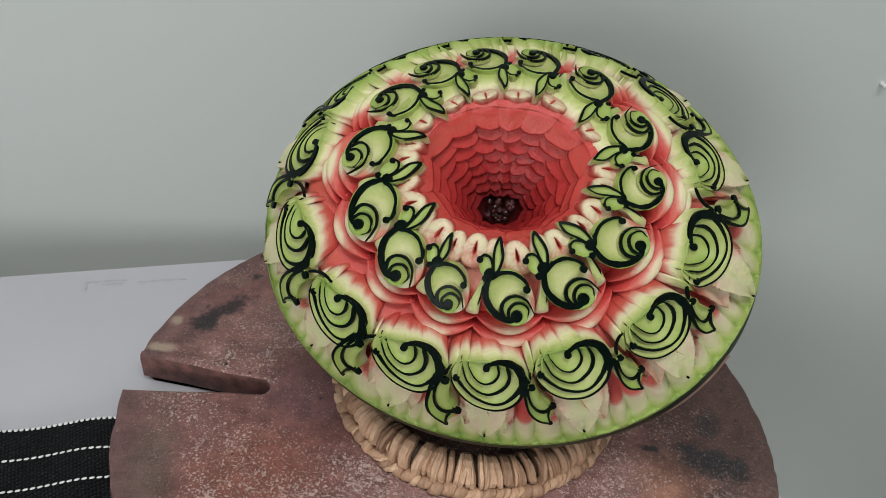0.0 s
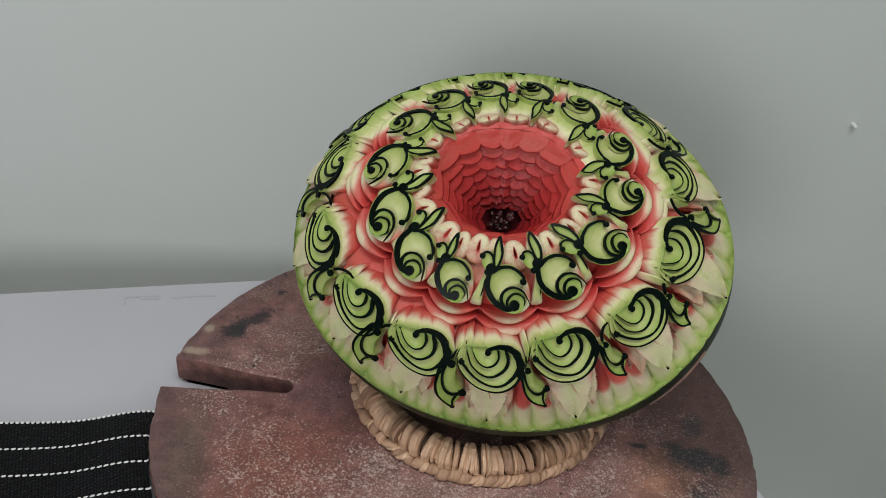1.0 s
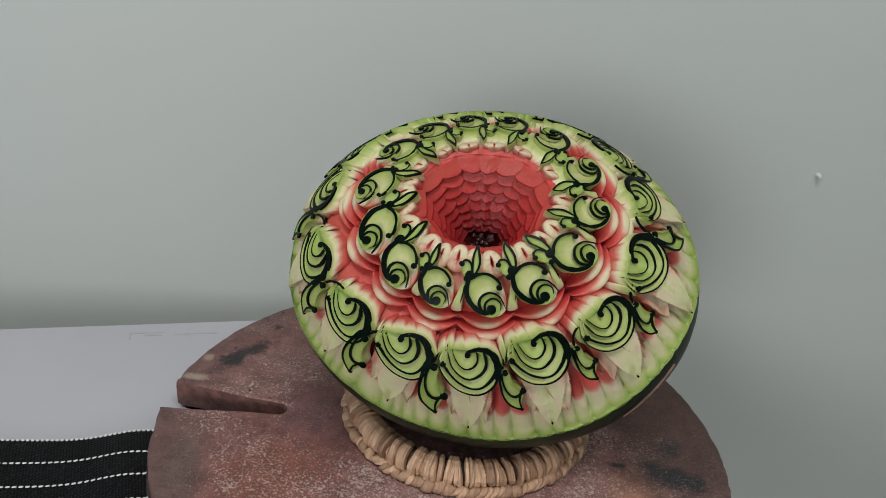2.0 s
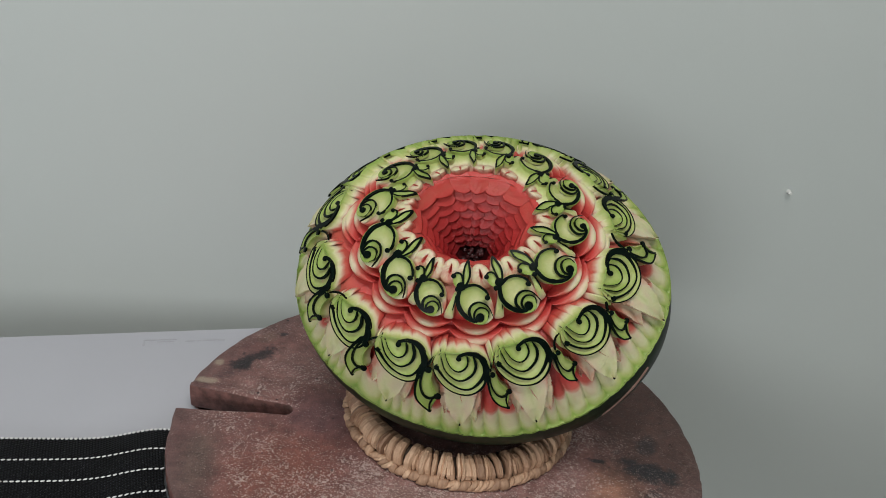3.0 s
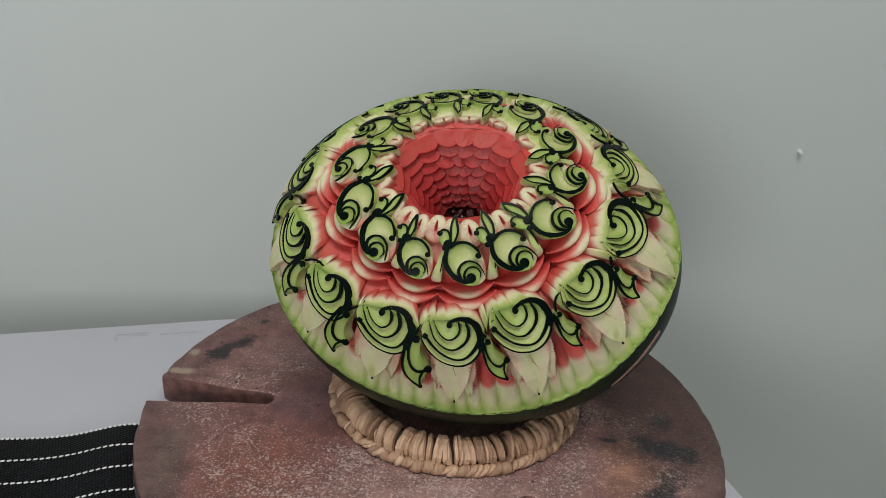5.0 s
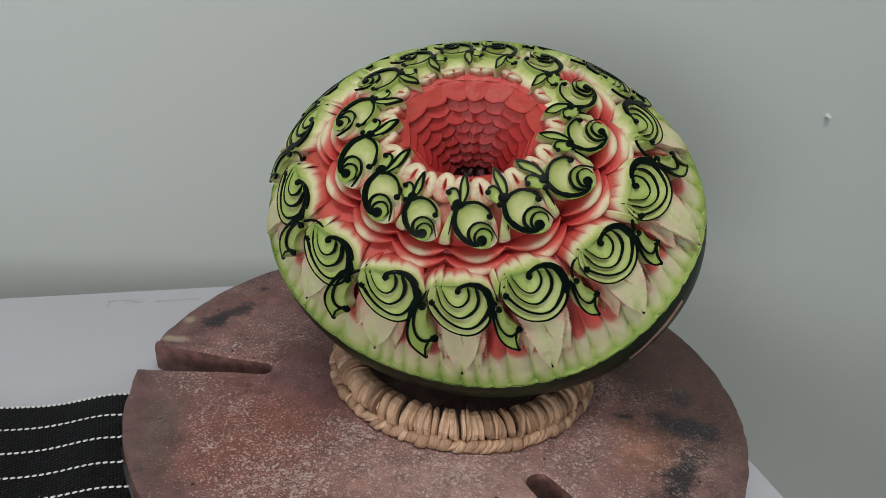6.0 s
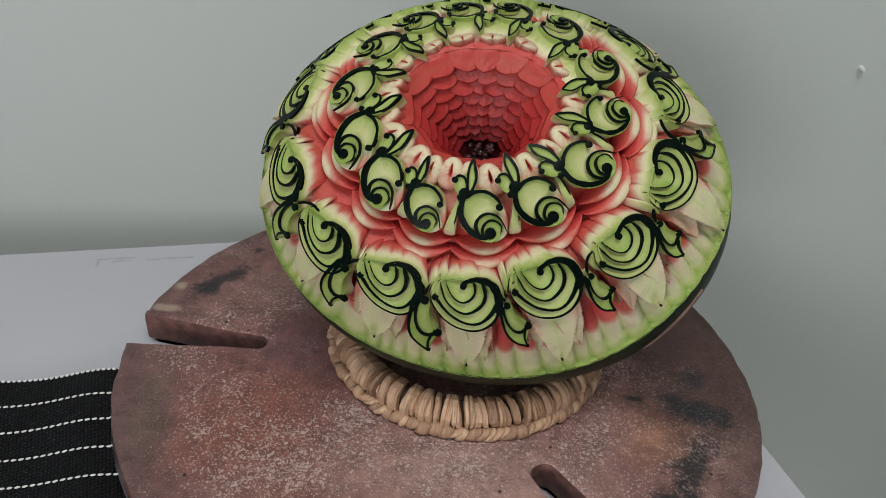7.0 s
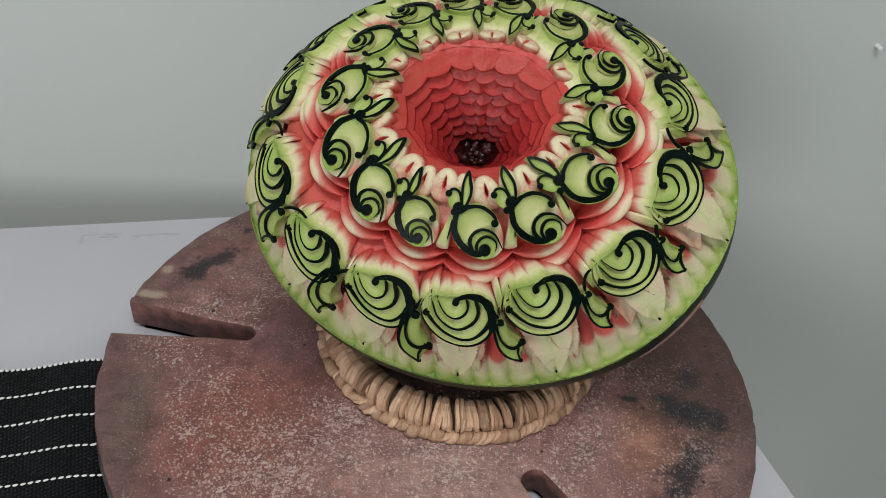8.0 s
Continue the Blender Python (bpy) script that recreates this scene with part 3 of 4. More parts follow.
def plate(s, loc, pts, centre, dish, skirt, n=40, power=2.0, flare=1.0, top=0.0, pale=1.0, blush=1.7, tone=0.0):
    """A dished facet of rind: its edge at the skin, its middle cut down by dish, its side wall cut down to skirt."""
    ring = spline(list(pts) + [pts[0]], n + 1)[:-1]
    cu, cv = centre
    fall = lambda p: max(0.0, p[2]) if len(p) > 2 else 0.0
    rows = []
    for t, lift in ((flare * 0.94, -skirt), (max(1.0, 0.5 + flare * 0.47), -skirt * 0.55), (1.012, -0.9), (1.0, 0.0)):
        side = [min(t, 0.97) if flare > 1.1 and lift < 0 and p[1] < cv - 2 else t for p in ring]
        rows.append([(loc(cu + (p[0] - cu) * k, cv + (p[1] - cv) * k, top + lift - fall(p)), -(top + lift) * pale + 1.2 + tone + blush * fall(p)) for p, k in zip(ring, side)])
    for t in (0.93, 0.8, 0.62, 0.42, 0.2):
        lift = -dish * (1 - t ** power)
        rows.append([(loc(cu + (p[0] - cu) * t, cv + (p[1] - cv) * t, top + lift - fall(p) * t * t), 1.0 + tone - lift * 0.9 + blush * fall(p) * t * t) for p in ring])
    ids = s.grid(rows, True)
    s.cap(ids[-1], loc(cu, cv, top - dish), 1.0 + tone + dish * 0.9)


def px(pts, ox, oy, su, sv, turn=0.0, bend=0.0):
    """Drawing units to mm on the patch, turned by some degrees."""
    c, s = math.cos(radians(turn)), math.sin(radians(turn))
    out = []
    for p in pts:
        x, y = (p[0] - ox) * su, (p[1] - oy) * sv
        u, v = x * c - y * s, x * s + y * c
        if bend and v > 0:
            v *= 1 + bend * v
        out.append((u, v, *[w * su for w in p[2:]]))
    return out


def outer_scroll(root, spot, leaf_spot, rnd):
    az = spot[1]
    a0 = (az + 180) % 360 - 180
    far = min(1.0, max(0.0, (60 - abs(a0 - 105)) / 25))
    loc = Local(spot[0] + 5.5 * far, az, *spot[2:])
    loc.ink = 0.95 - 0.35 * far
    P = lambda pts: px(pts, 860, 95, 0.120, 0.119, 0, 0.0035)
    o = P([(1018, 175), (1008, 225), (990, 262), (940, 305), (880, 320), (810, 302), (760, 265), (725, 215), (706, 165), (712, 110), (745, 55), (800, 62), (900, 66), (970, 85), (1006, 120)])
    a3 = P([(1003, 140), (1000, 190), (965, 245), (915, 280), (860, 281), (800, 250), (760, 205), (735, 165), (740, 110), (765, 60), (820, 65), (900, 66), (970, 90)])
    a2 = P([(940, 95), (952, 140), (935, 190), (890, 225), (850, 232), (810, 210), (775, 165), (762, 110), (764, 60), (810, 60), (880, 66)])
    a1 = P([(906, 95), (908, 130), (885, 165), (850, 177), (820, 160), (800, 130), (787, 90), (790, 62), (840, 62), (880, 75)])
    s = Shape()
    plate(s, loc, o, P([(850, 190)])[0][:2], 4.8, 12.0, 44, 3.2, 1.2, 0.0, 0.62, 1.7, 1.5)
    plate(s, loc, a3, P([(850, 170)])[0][:2], 4.6, 3.8, 40, 3.2, 1.06, 0.0, 1.0, 1.7, 0.5)
    plate(s, loc, a2, P([(850, 140)])[0][:2], 3.8, 3.8, 36, 3.2, 1.06)
    plate(s, loc, a1, P([(850, 118)])[0][:2], 2.4, 2.6, 30, 2.2, 1.06)
    body = s.part("carved_scroll", FLESH, root)
    # overlapping stems that run down into the red groove
    h = spline(P([(686, 150), (722, 80), (765, 58), (810, 60), (850, 66), (910, 66), (965, 80), (1008, 112), (1046, 180)]), 61)
    up = 105 * far
    t = spline(P([(676, 44 - up), (714, 18 - up), (750, 4 - up), (786, -2 - up), (824, -4 - up), (866, 0 - up), (910, 8 - up), (958, 26 - up), (1016, 60 - up)]), 61)
    cuts = (0, 10 + rnd.randint(-2, 2), 19 + rnd.randint(-2, 2), 28 + rnd.randint(-2, 2), 41 + rnd.randint(-3, 3), 60)
    for f in range(5):
        st = Shape()
        i0, i1 = cuts[f], cuts[f + 1]
        long = (0.98, 0.96, 0.84, 0.94, 1.0)[f] * rnd.uniform(0.88, 1.12)
        dip = (1.8, 4.6, 4.4, 3.6, 3.4)[f] * rnd.uniform(0.75, 1.2)
        tint = rnd.uniform(-3.4, 2.6)
        rows = []
        for q, lift, col in ((0.0, -0.5, 1.4), (0.14, -1.8, 2.4), (0.34, -3.8, 4.0), (0.56, -6.2, 6.2), (0.78, -9.2, 8.6), (0.92, -12.0, 11.2), (1.02, -14.8, 14.5), (1.10, -18.5, 18.0)):
            row = []
            for m_ in range(9):
                x = m_ / 8
                w = 1.0 - 0.04 * min(q, 1) ** 1.5
                ii = (i0 + i1) / 2 + (x - 0.5) * (i1 - i0) * 1.12 * w
                a = np.array([np.interp(ii, range(61), h[:, c]) for c in (0, 1)])
                b = np.array([np.interp(ii, range(61), t[:, c]) for c in (0, 1)])
                p = a + (b - a) * q * long
                low = dip * (1 - x) ** 1.3 * min(1, q * 4 + 0.15) + (2.4 if m_ == 8 else 0)
                arch = 0.8 * math.sin(math.pi * x)
                crease = (4.5 if (f == 0 and x < 0.5) or (f == 4 and x > 0.5) else 2.6) * max(0.0, abs(2 * x - 1) - 0.5) / 0.5 * min(1, q * 1.3)
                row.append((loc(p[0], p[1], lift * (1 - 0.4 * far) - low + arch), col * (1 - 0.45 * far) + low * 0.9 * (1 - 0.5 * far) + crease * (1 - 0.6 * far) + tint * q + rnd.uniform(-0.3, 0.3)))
            rows.append(row)
        st.grid(rows)
        st.part("stem_petal", FLESH, root)
    s = Shape()
    ribbon(s, loc, P([(853, 102, 26), (862, 82, 24), (895, 70, 22), (930, 70, 26), (965, 82, 34), (995, 112, 42), (1010, 160, 46), (1010, 205, 40), (1000, 240, 22)]), 24)
    blob(s, loc, *P([(858, 98)])[0], 1.9)
    ribbon(s, loc, P([(905, 78, 8, 0), (908, 128, 13, 0), (885, 163, 12, 0), (850, 176, 9, 0), (820, 160, 7, 0), (800, 130, 6, 0), (787, 92, 5, 0), (781, 66, 3, 8)]), 22)
    ribbon(s, loc, P([(940, 84, 10, 0), (953, 140, 20, 0), (935, 190, 18, 0), (890, 224, 13, 0), (850, 231, 10, 0), (810, 210, 8, 0), (775, 165, 8, 0), (762, 110, 8, 0), (757, 66, 6, 5), (754, 44, 3, 16)]), 28)
    ribbon(s, loc, P([(1004, 165, 20), (1000, 195, 26), (965, 245, 20), (915, 281, 14), (860, 282, 12), (800, 250, 12), (760, 205, 13), (738, 168, 16), (728, 150, 20)]), 24)
    blob(s, loc, *P([(727, 150)])[0], 2.0)
    ribbon(s, loc, P([(1015, 205, 16), (990, 264, 16), (940, 306, 12), (880, 320, 10), (810, 302, 8), (760, 266, 8), (725, 216, 8), (707, 165, 6), (712, 120, 4)]), 26)
    s.part("skin_outline", SKIN, body, "dark green skin left as raised lines", smooth=False, depth=False)

    # hanging two-lobed leaf beside the scroll
    Q = lambda pts: px(pts, 0, 0, 0.104, 0.1135, 0, 0.0065)
    jig = rnd.uniform(-12, 12)
    ink = loc.ink
    loc = Local(leaf_spot[0] + 5.5 * far, *leaf_spot[1:])
    loc.ink = ink
    leaf = Q([(186, 100), (184, 155), (194, 238), (222, 290), (270 + jig, 322), (330 + jig, 342), (326 + jig, 300), (340, 252), (330, 222), (298, 196), (264, 150), (250, 100)])
    s = Shape()
    plate(s, loc, leaf, Q([(262, 215)])[0][:2], 2.4, 9.0, 36, 2.4, 1.2, 0.0, 0.7)
    lf = s.part("carved_leaf", FLESH, root)
    s = Shape()
    ribbon(s, loc, Q([(185, 85, 34), (183, 150, 24), (194, 238, 17), (222, 290, 16), (270 + jig, 322, 16), (330 + jig, 344, 20)]), 22)
    ribbon(s, loc, Q([(198, 105, 30), (204, 157, 17), (218, 208, 14), (250, 250, 13), (292, 262, 16), (334, 240, 22)]), 20)
    ribbon(s, loc, Q([(318, 254, 16), (312 + jig * 0.5, 290, 15), (328 + jig, 342, 17)]), 12)
    blob(s, loc, *Q([(340, 232)])[0], 2.6)
    blob(s, loc, *Q([(328 + jig, 342)])[0], 1.5)
    blob(s, loc, *Q([(228, 108)])[0], 2.3)
    ribbon(s, loc, Q([(215, 90, 20), (228, 40, 16), (258, 0, 10), (300, -22, 5)]), 12, -1.2)
    s.part("skin_outline", SKIN, lf, "dark green skin left as raised lines", smooth=False, depth=False)


def inner_scroll(root, spot, rnd):
    az = spot[1]
    front = max(0.0, -math.sin(radians(az)))
    loc = Local(*spot)
    loc.ink = 0.70 + 0.30 * front
    P = lambda pts: px(pts, 640, 395, 0.0908, 0.0955, 32)
    rim = P([(432, 250, 0), (432, 330, 0), (470, 398, 0), (545, 438, 0), (640, 446, 0), (700, 425, 25), (738, 380, 55), (726, 318, 62), (696, 268, 45), (662, 230, 10), (610, 192, 0), (550, 177, 0), (490, 192, 0)])
    s1 = P([(575, 436, 0), (546, 380, 0), (553, 328, 0), (600, 292, 0), (660, 297, 5), (702, 328, 25), (738, 372, 45), (705, 425, 30), (640, 446, 0)])
    s2 = P([(606, 436), (586, 380), (608, 334), (650, 322), (690, 342), (700, 388), (680, 425), (640, 444)])
    s = Shape()
    plate(s, loc, rim, P([(590, 320)])[0][:2], 4.6, 16.0, 44, 2.2, 1.06, 0.0, 0.62)
    plate(s, loc, s1, P([(640, 372)])[0][:2], 2.8, 3.6, 34, 2.2, 1.05)
    plate(s, loc, s2, P([(645, 385)])[0][:2], 2.0, 2.4, 28, 2.2, 1.05)
    body = s.part("carved_scroll", FLESH, root)
    s = Shape()
    ribbon(s, loc, P([(438, 222, 36), (436, 270, 36), (446, 335, 40), (488, 388, 42), (552, 424, 36), (612, 428, 30), (642, 404, 30)]), 26)
    blob(s, loc, *P([(640, 396)])[0], 3.0)
    blob(s, loc, *P([(436, 226)])[0], 3.2)
    ribbon(s, loc, P([(445, 245, 34), (488, 205, 28), (550, 186, 24), (610, 200, 22), (648, 225, 20), (652, 248, 18)]), 22)
    blob(s, loc, *P([(650, 248)])[0], 1.9)
    ribbon(s, loc, P([(590, 432, 24), (550, 380, 24), (556, 330, 20), (600, 296, 17), (660, 300, 12), (700, 330, 9), (736, 372, 5)]), 22)
    ribbon(s, loc, P([(612, 430, 20), (590, 380, 19), (610, 336, 15), (650, 325, 11), (690, 345, 9), (697, 385, 6)]), 18)
    s.part("skin_outline", SKIN, body, "dark green skin left as raised lines", smooth=False, depth=False)
    # pointed leaf and hooked leaf towards the hollow
    loc = Local(spot[0], az, spot[2] + rnd.uniform(-3, 5), spot[3])
    loc.ink = 0.70 + 0.30 * front
    s = Shape()
    j = rnd.uniform(-14, 14)
    plate(s, loc, P([(455, 235), (428, 190), (402, 140), (388 + j, 85), (396 + j, 24), (437, 75), (466, 130), (474, 195)]), P([(430, 135)])[0][:2], 1.7, 9.0, 30, 2.2, 1.0, 0.0, 0.8)
    lf = s.part("carved_leaf", FLESH, root)
    s = Shape()
    ribbon(s, loc, P([(444, 235, 24), (418, 160, 17), (393 + j, 90, 15), (398 + j, 28, 20)]), 14)
    ribbon(s, loc, P([(398 + j, 26, 22), (436, 78, 21), (462, 132, 18), (464, 195, 17), (452, 240, 22)]), 14)
    s.part("skin_outline", SKIN, lf, "dark green skin left as raised lines", smooth=False, depth=False)
    s = Shape()
    plate(s, loc, P([(440, 245), (410, 255), (375, 240), (352, 205), (345, 165), (372, 140), (408, 150), (432, 190)]), P([(398, 200)])[0][:2], 1.8, 9.0, 26, 2.2, 1.0, 0.0, 0.8)
    lf = s.part("carved_leaf", FLESH, root)
    s = Shape()
    ribbon(s, loc, P([(440, 240, 18), (422, 182, 18), (392, 150, 18), (356, 152, 18), (344, 180, 14)]), 16)
    blob(s, loc, *P([(346, 180)])[0], 1.8)
    blob(s, loc, *P([(412, 262)])[0], 1.9)
    s.part("skin_outline", SKIN, lf, "dark green skin left as raised lines", smooth=False, depth=False)
    # pale wedge beside the scroll, with one thin line, sloping into the groove
    s = Shape()
    loc = Local(29.2, az + 9.5 + rnd.uniform(-1, 1), rnd.uniform(-4, 12), 1.0)
    plate(s, loc, [(0.0, -12, 0), (1.4, -12, 0), (2.4, -4, 0.8), (3.4, 3, 3.2), (3.4, 7.5, 6.0), (-2.6, 8.5, 7.5), (-2.6, 3, 3.6), (-1.2, -4, 0.8)], (0.4, -0.5), 0.9, 15.0, 28, 2.0, 1.1, -3.6, 0.55, 0.75, 2.2)
    lf = s.part("wedge_petal", FLESH, root)
    s = Shape()
    ribbon(s, loc, [(1.6, -10, 0.9, 3.2), (2.2, -3, 0.9, 3.8), (2.0, 3.5, 0.4, 6.4)], 12)
    s.part("skin_outline", SKIN, lf, "dark green skin left as a thin line", smooth=False, depth=False)


def toothed_petal(root, az, th0, th1, half, side, lift0, lift1, rnd, tone=6.5):
    """A thin pale petal with a saw-toothed edge, its point towards the rim."""
    s = Shape()
    n = 55
    top, low = [], []
    qs = (-1, -0.8, -0.45, 0, 0.45, 0.8, 1)
    for i in range(n):
        t = i / (n - 1)
        th = th0 + (th1 - th0) * t
        w = half * (1 - t ** 1.75) + 0.25
        tooth = (1.15 * ((i % 3) / 2.0) - 0.5) * (1 - 0.4 * t) + 1.3 * noise.noise((az * 0.7, t * 4.5, half))
        lift = lift0 + (lift1 - lift0) * t
        deg = 180 / math.pi / (MR * math.sin(radians(th)))
        row, row2 = [], []
        for q in qs:
            u = q * w + (tooth * (1 if q > 0 else -1) * rnd.uniform(0.5, 1.1) if abs(q) == 1 else 0) + side * t * t
            curl = 1.6 * abs(q) ** 3 - 0.9 * (1 - abs(q)) + 0.6 * noise.noise((az * 0.3 + u * 0.2, t * 5, half * 2))
            row.append((place(th, az + u * deg, lift + curl + rnd.uniform(-0.12, 0.12)), tone + 0.5 * abs(q) + 3.0 * (1 - t) ** 1.6 * abs(q) - 0.5 * t + 1.8 * noise.noise((az * 0.31 + u * 0.25, t * 4, half))))
            row2.append((place(th - 0.3, az + u * 0.96 * deg, lift - 4.0), tone + 2.5))
        top.append(row)
        low.append(row2)
    s.grid(top)
    s.grid([[top[i][0], low[i][0]] for i in range(n)])
    s.grid([[low[i][-1], top[i][-1]] for i in range(n)])
    s.grid([top[-1], low[-1]])
    return s.part("toothed_petal", FLESH, root)


def groove_petal(root, az, th0, bulge, depth0, rnd, tone=0.0, span=12.8):
    """A crescent blade in the red groove, pale along the middle of its outer edge."""
    s = Shape()
    rows = []
    n = 19
    steps = ((0.0, 10.0, 19), (0.12, 7.0, 17), (0.26, 4.6, 14.0), (0.40, 2.8, 10.4), (0.52, 1.6, 7.8), (0.64, 1.0, 6.8), (0.76, 1.0, 6.6), (0.86, 1.6, 7.4), (0.94, 2.8, 10.0), (1.0, 4.8, 14.0), (1.01, 7.5, 17.0), (0.98, 12.0, 19))
    sag = rnd.uniform(-0.06, 0.06)
    for q, low, col in steps:
        row = []
        for i in range(n):
            x = -1 + 2 * i / (n - 1)
            arch = max(0.0, 1 - x * x) ** 0.95
            th = th0 - 0.6 + (bulge * arch * (1 + sag * x) + 0.6) * q
            row.append((place(th, az + x * span, -depth0 - low - 4.5 * (1 - arch)), max(2.0, col + tone) + (14.0 + tone) * (1 - arch) ** 0.95 + rnd.uniform(-0.3, 0.3)))
        rows.append(row)
    s.grid(rows)
    return s.part("crescent_petal", FLESH, root)


def lip_loop(root, az, rnd, size=1.0):
    """A pale arched tongue at the mouth of the hollow, with a teardrop slit."""
    s = Shape()
    wid = rnd.uniform(6.2, 7.4) * size
    loc = Local(mouth_angle(az) + 2.2 + rnd.uniform(-0.5, 0.5), az, rnd.uniform(-9, 9), 1.0)
    outer, inner = [], []
    bend = rnd.uniform(-1.2, 1.2)
    rear = min(1.0, max(0.0, math.sin(radians(az)) * 1.6))
    near = max(0.0, -math.sin(radians(az)))
    wid *= 1 + 0.18 * rear + 0.10 * near
    for t in np.linspace(0, 2 * math.pi, 28, endpoint=False):
        c, q = math.cos(t), math.sin(t)
        outer.append((wid * math.copysign(abs(c) ** 0.85, c) * (1.0 + 0.16 * q) + bend * q, (9.2 - 4.4 * rear) * q + 1.2 + 0.6 * rear))
        inner.append((0.62 * (1 - 0.8 * rear) * c * (0.9 + 0.7 * q) + bend * 0.4 * q, 3.2 * q - 0.5))
    rows = []
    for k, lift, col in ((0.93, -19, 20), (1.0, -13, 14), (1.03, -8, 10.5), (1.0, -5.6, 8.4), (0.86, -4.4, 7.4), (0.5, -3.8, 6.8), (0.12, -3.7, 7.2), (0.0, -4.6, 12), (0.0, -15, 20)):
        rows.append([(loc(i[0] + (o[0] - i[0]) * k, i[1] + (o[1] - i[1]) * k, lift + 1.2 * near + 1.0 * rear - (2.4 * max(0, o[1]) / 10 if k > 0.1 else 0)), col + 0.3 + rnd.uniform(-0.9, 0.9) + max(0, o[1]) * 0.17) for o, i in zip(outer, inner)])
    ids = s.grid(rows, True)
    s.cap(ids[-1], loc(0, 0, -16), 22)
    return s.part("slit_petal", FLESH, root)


def flute(az):
    a = radians(az)
    return abs(math.sin(a * 38 + 5 * noise.noise((math.cos(a) * 3, math.sin(a) * 3, 0)))) ** 0.6


def rim_wave(az):
    """Degrees by which the fluted edge draws back between two flutes."""
    a = radians(az)
    return (0.5 + 0.5 * noise.noise((math.cos(a) * 9, math.sin(a) * 9, 5))) * 2.0 * (1 - flute(az)) + 0.35 * abs(noise.noise((math.cos(a) * 60, math.sin(a) * 60, 1)))


def flesh_depth(th, az):
    """How deep the ground between the ornaments is cut (mm)."""
    a = radians(az)
    base = float(np.interp(th, (14, 18, 23, 27, 31, 34, 35, 38, 42, 46, 49, 52, 56, 58.5, 61, 65, 68, 70.5, 71.5, 72), (14.5, 12.0, 9.5, 10, 14, 21, 22, 19, 12.5, 10.0, 12.5, 15.0, 15.0, 11.5, 8.4, 6.4, 4.8, 3.0, 1.6, 0.6)))
    rear = max(0.0, min(1.0, math.sin(a) * 1.5 + 0.35))
    base -= rear * float(np.interp(th, (16, 21, 28, 32, 34), (0, 6.2, 6.6, 4.0, 0)))
    base -= max(0.0, min(1.0, math.sin(a) * 2.0 - 0.2)) * float(np.interp(th, (38, 45, 58, 62), (0, 6.0, 8.0, 0)))
    if th > 54:
        w = min(1, (th - 54) / 6)
        base += w * 4.6 * (1 - flute(az)) ** 1.2 * (1 if th < 70 else 0.6)
        base += w * 0.8 * noise.noise((math.cos(a) * 12, math.sin(a) * 12, th * 0.1))
    base += 0.7 * noise.noise((math.cos(a) * 16, math.sin(a) * 16, th * 0.35))
    return base


def ground_tone(th, az):
    """The depth that gives the ground its colour: the fluted border is rind, pale green outward."""
    deep = flesh_depth(th, az)
    a = radians(az)
    if th < 53:
        return deep + 0.4 - 0.8 * max(0.0, min(1.0, math.sin(a) * 1.5 + 0.35)) * float(np.interp(th, (18, 22, 30, 33), (0, 1, 1, 0)))
    back = max(0.0, min(1.0, math.sin(a) * 2.0 - 0.2))
    border = float(np.interp(th, (53, 57, 59, 61, 63, 67, 69.5, 71, 72), (18.0, 17.0, 14.5, 10.2, 6.7, 5.2, 4.2, 2.2, 0.8)))
    border += 1.8 * noise.noise((math.cos(a) * 7, math.sin(a) * 7, 9)) * max(0.0, min(1.0, (68 - th) / 6)) - 1.8 * (1 - flute(az)) * max(0.0, min(1.0, (th - 57) / 4)) + 1.1
    return max(0.6, border * (1 - back) + min(border, 5.5) * back)


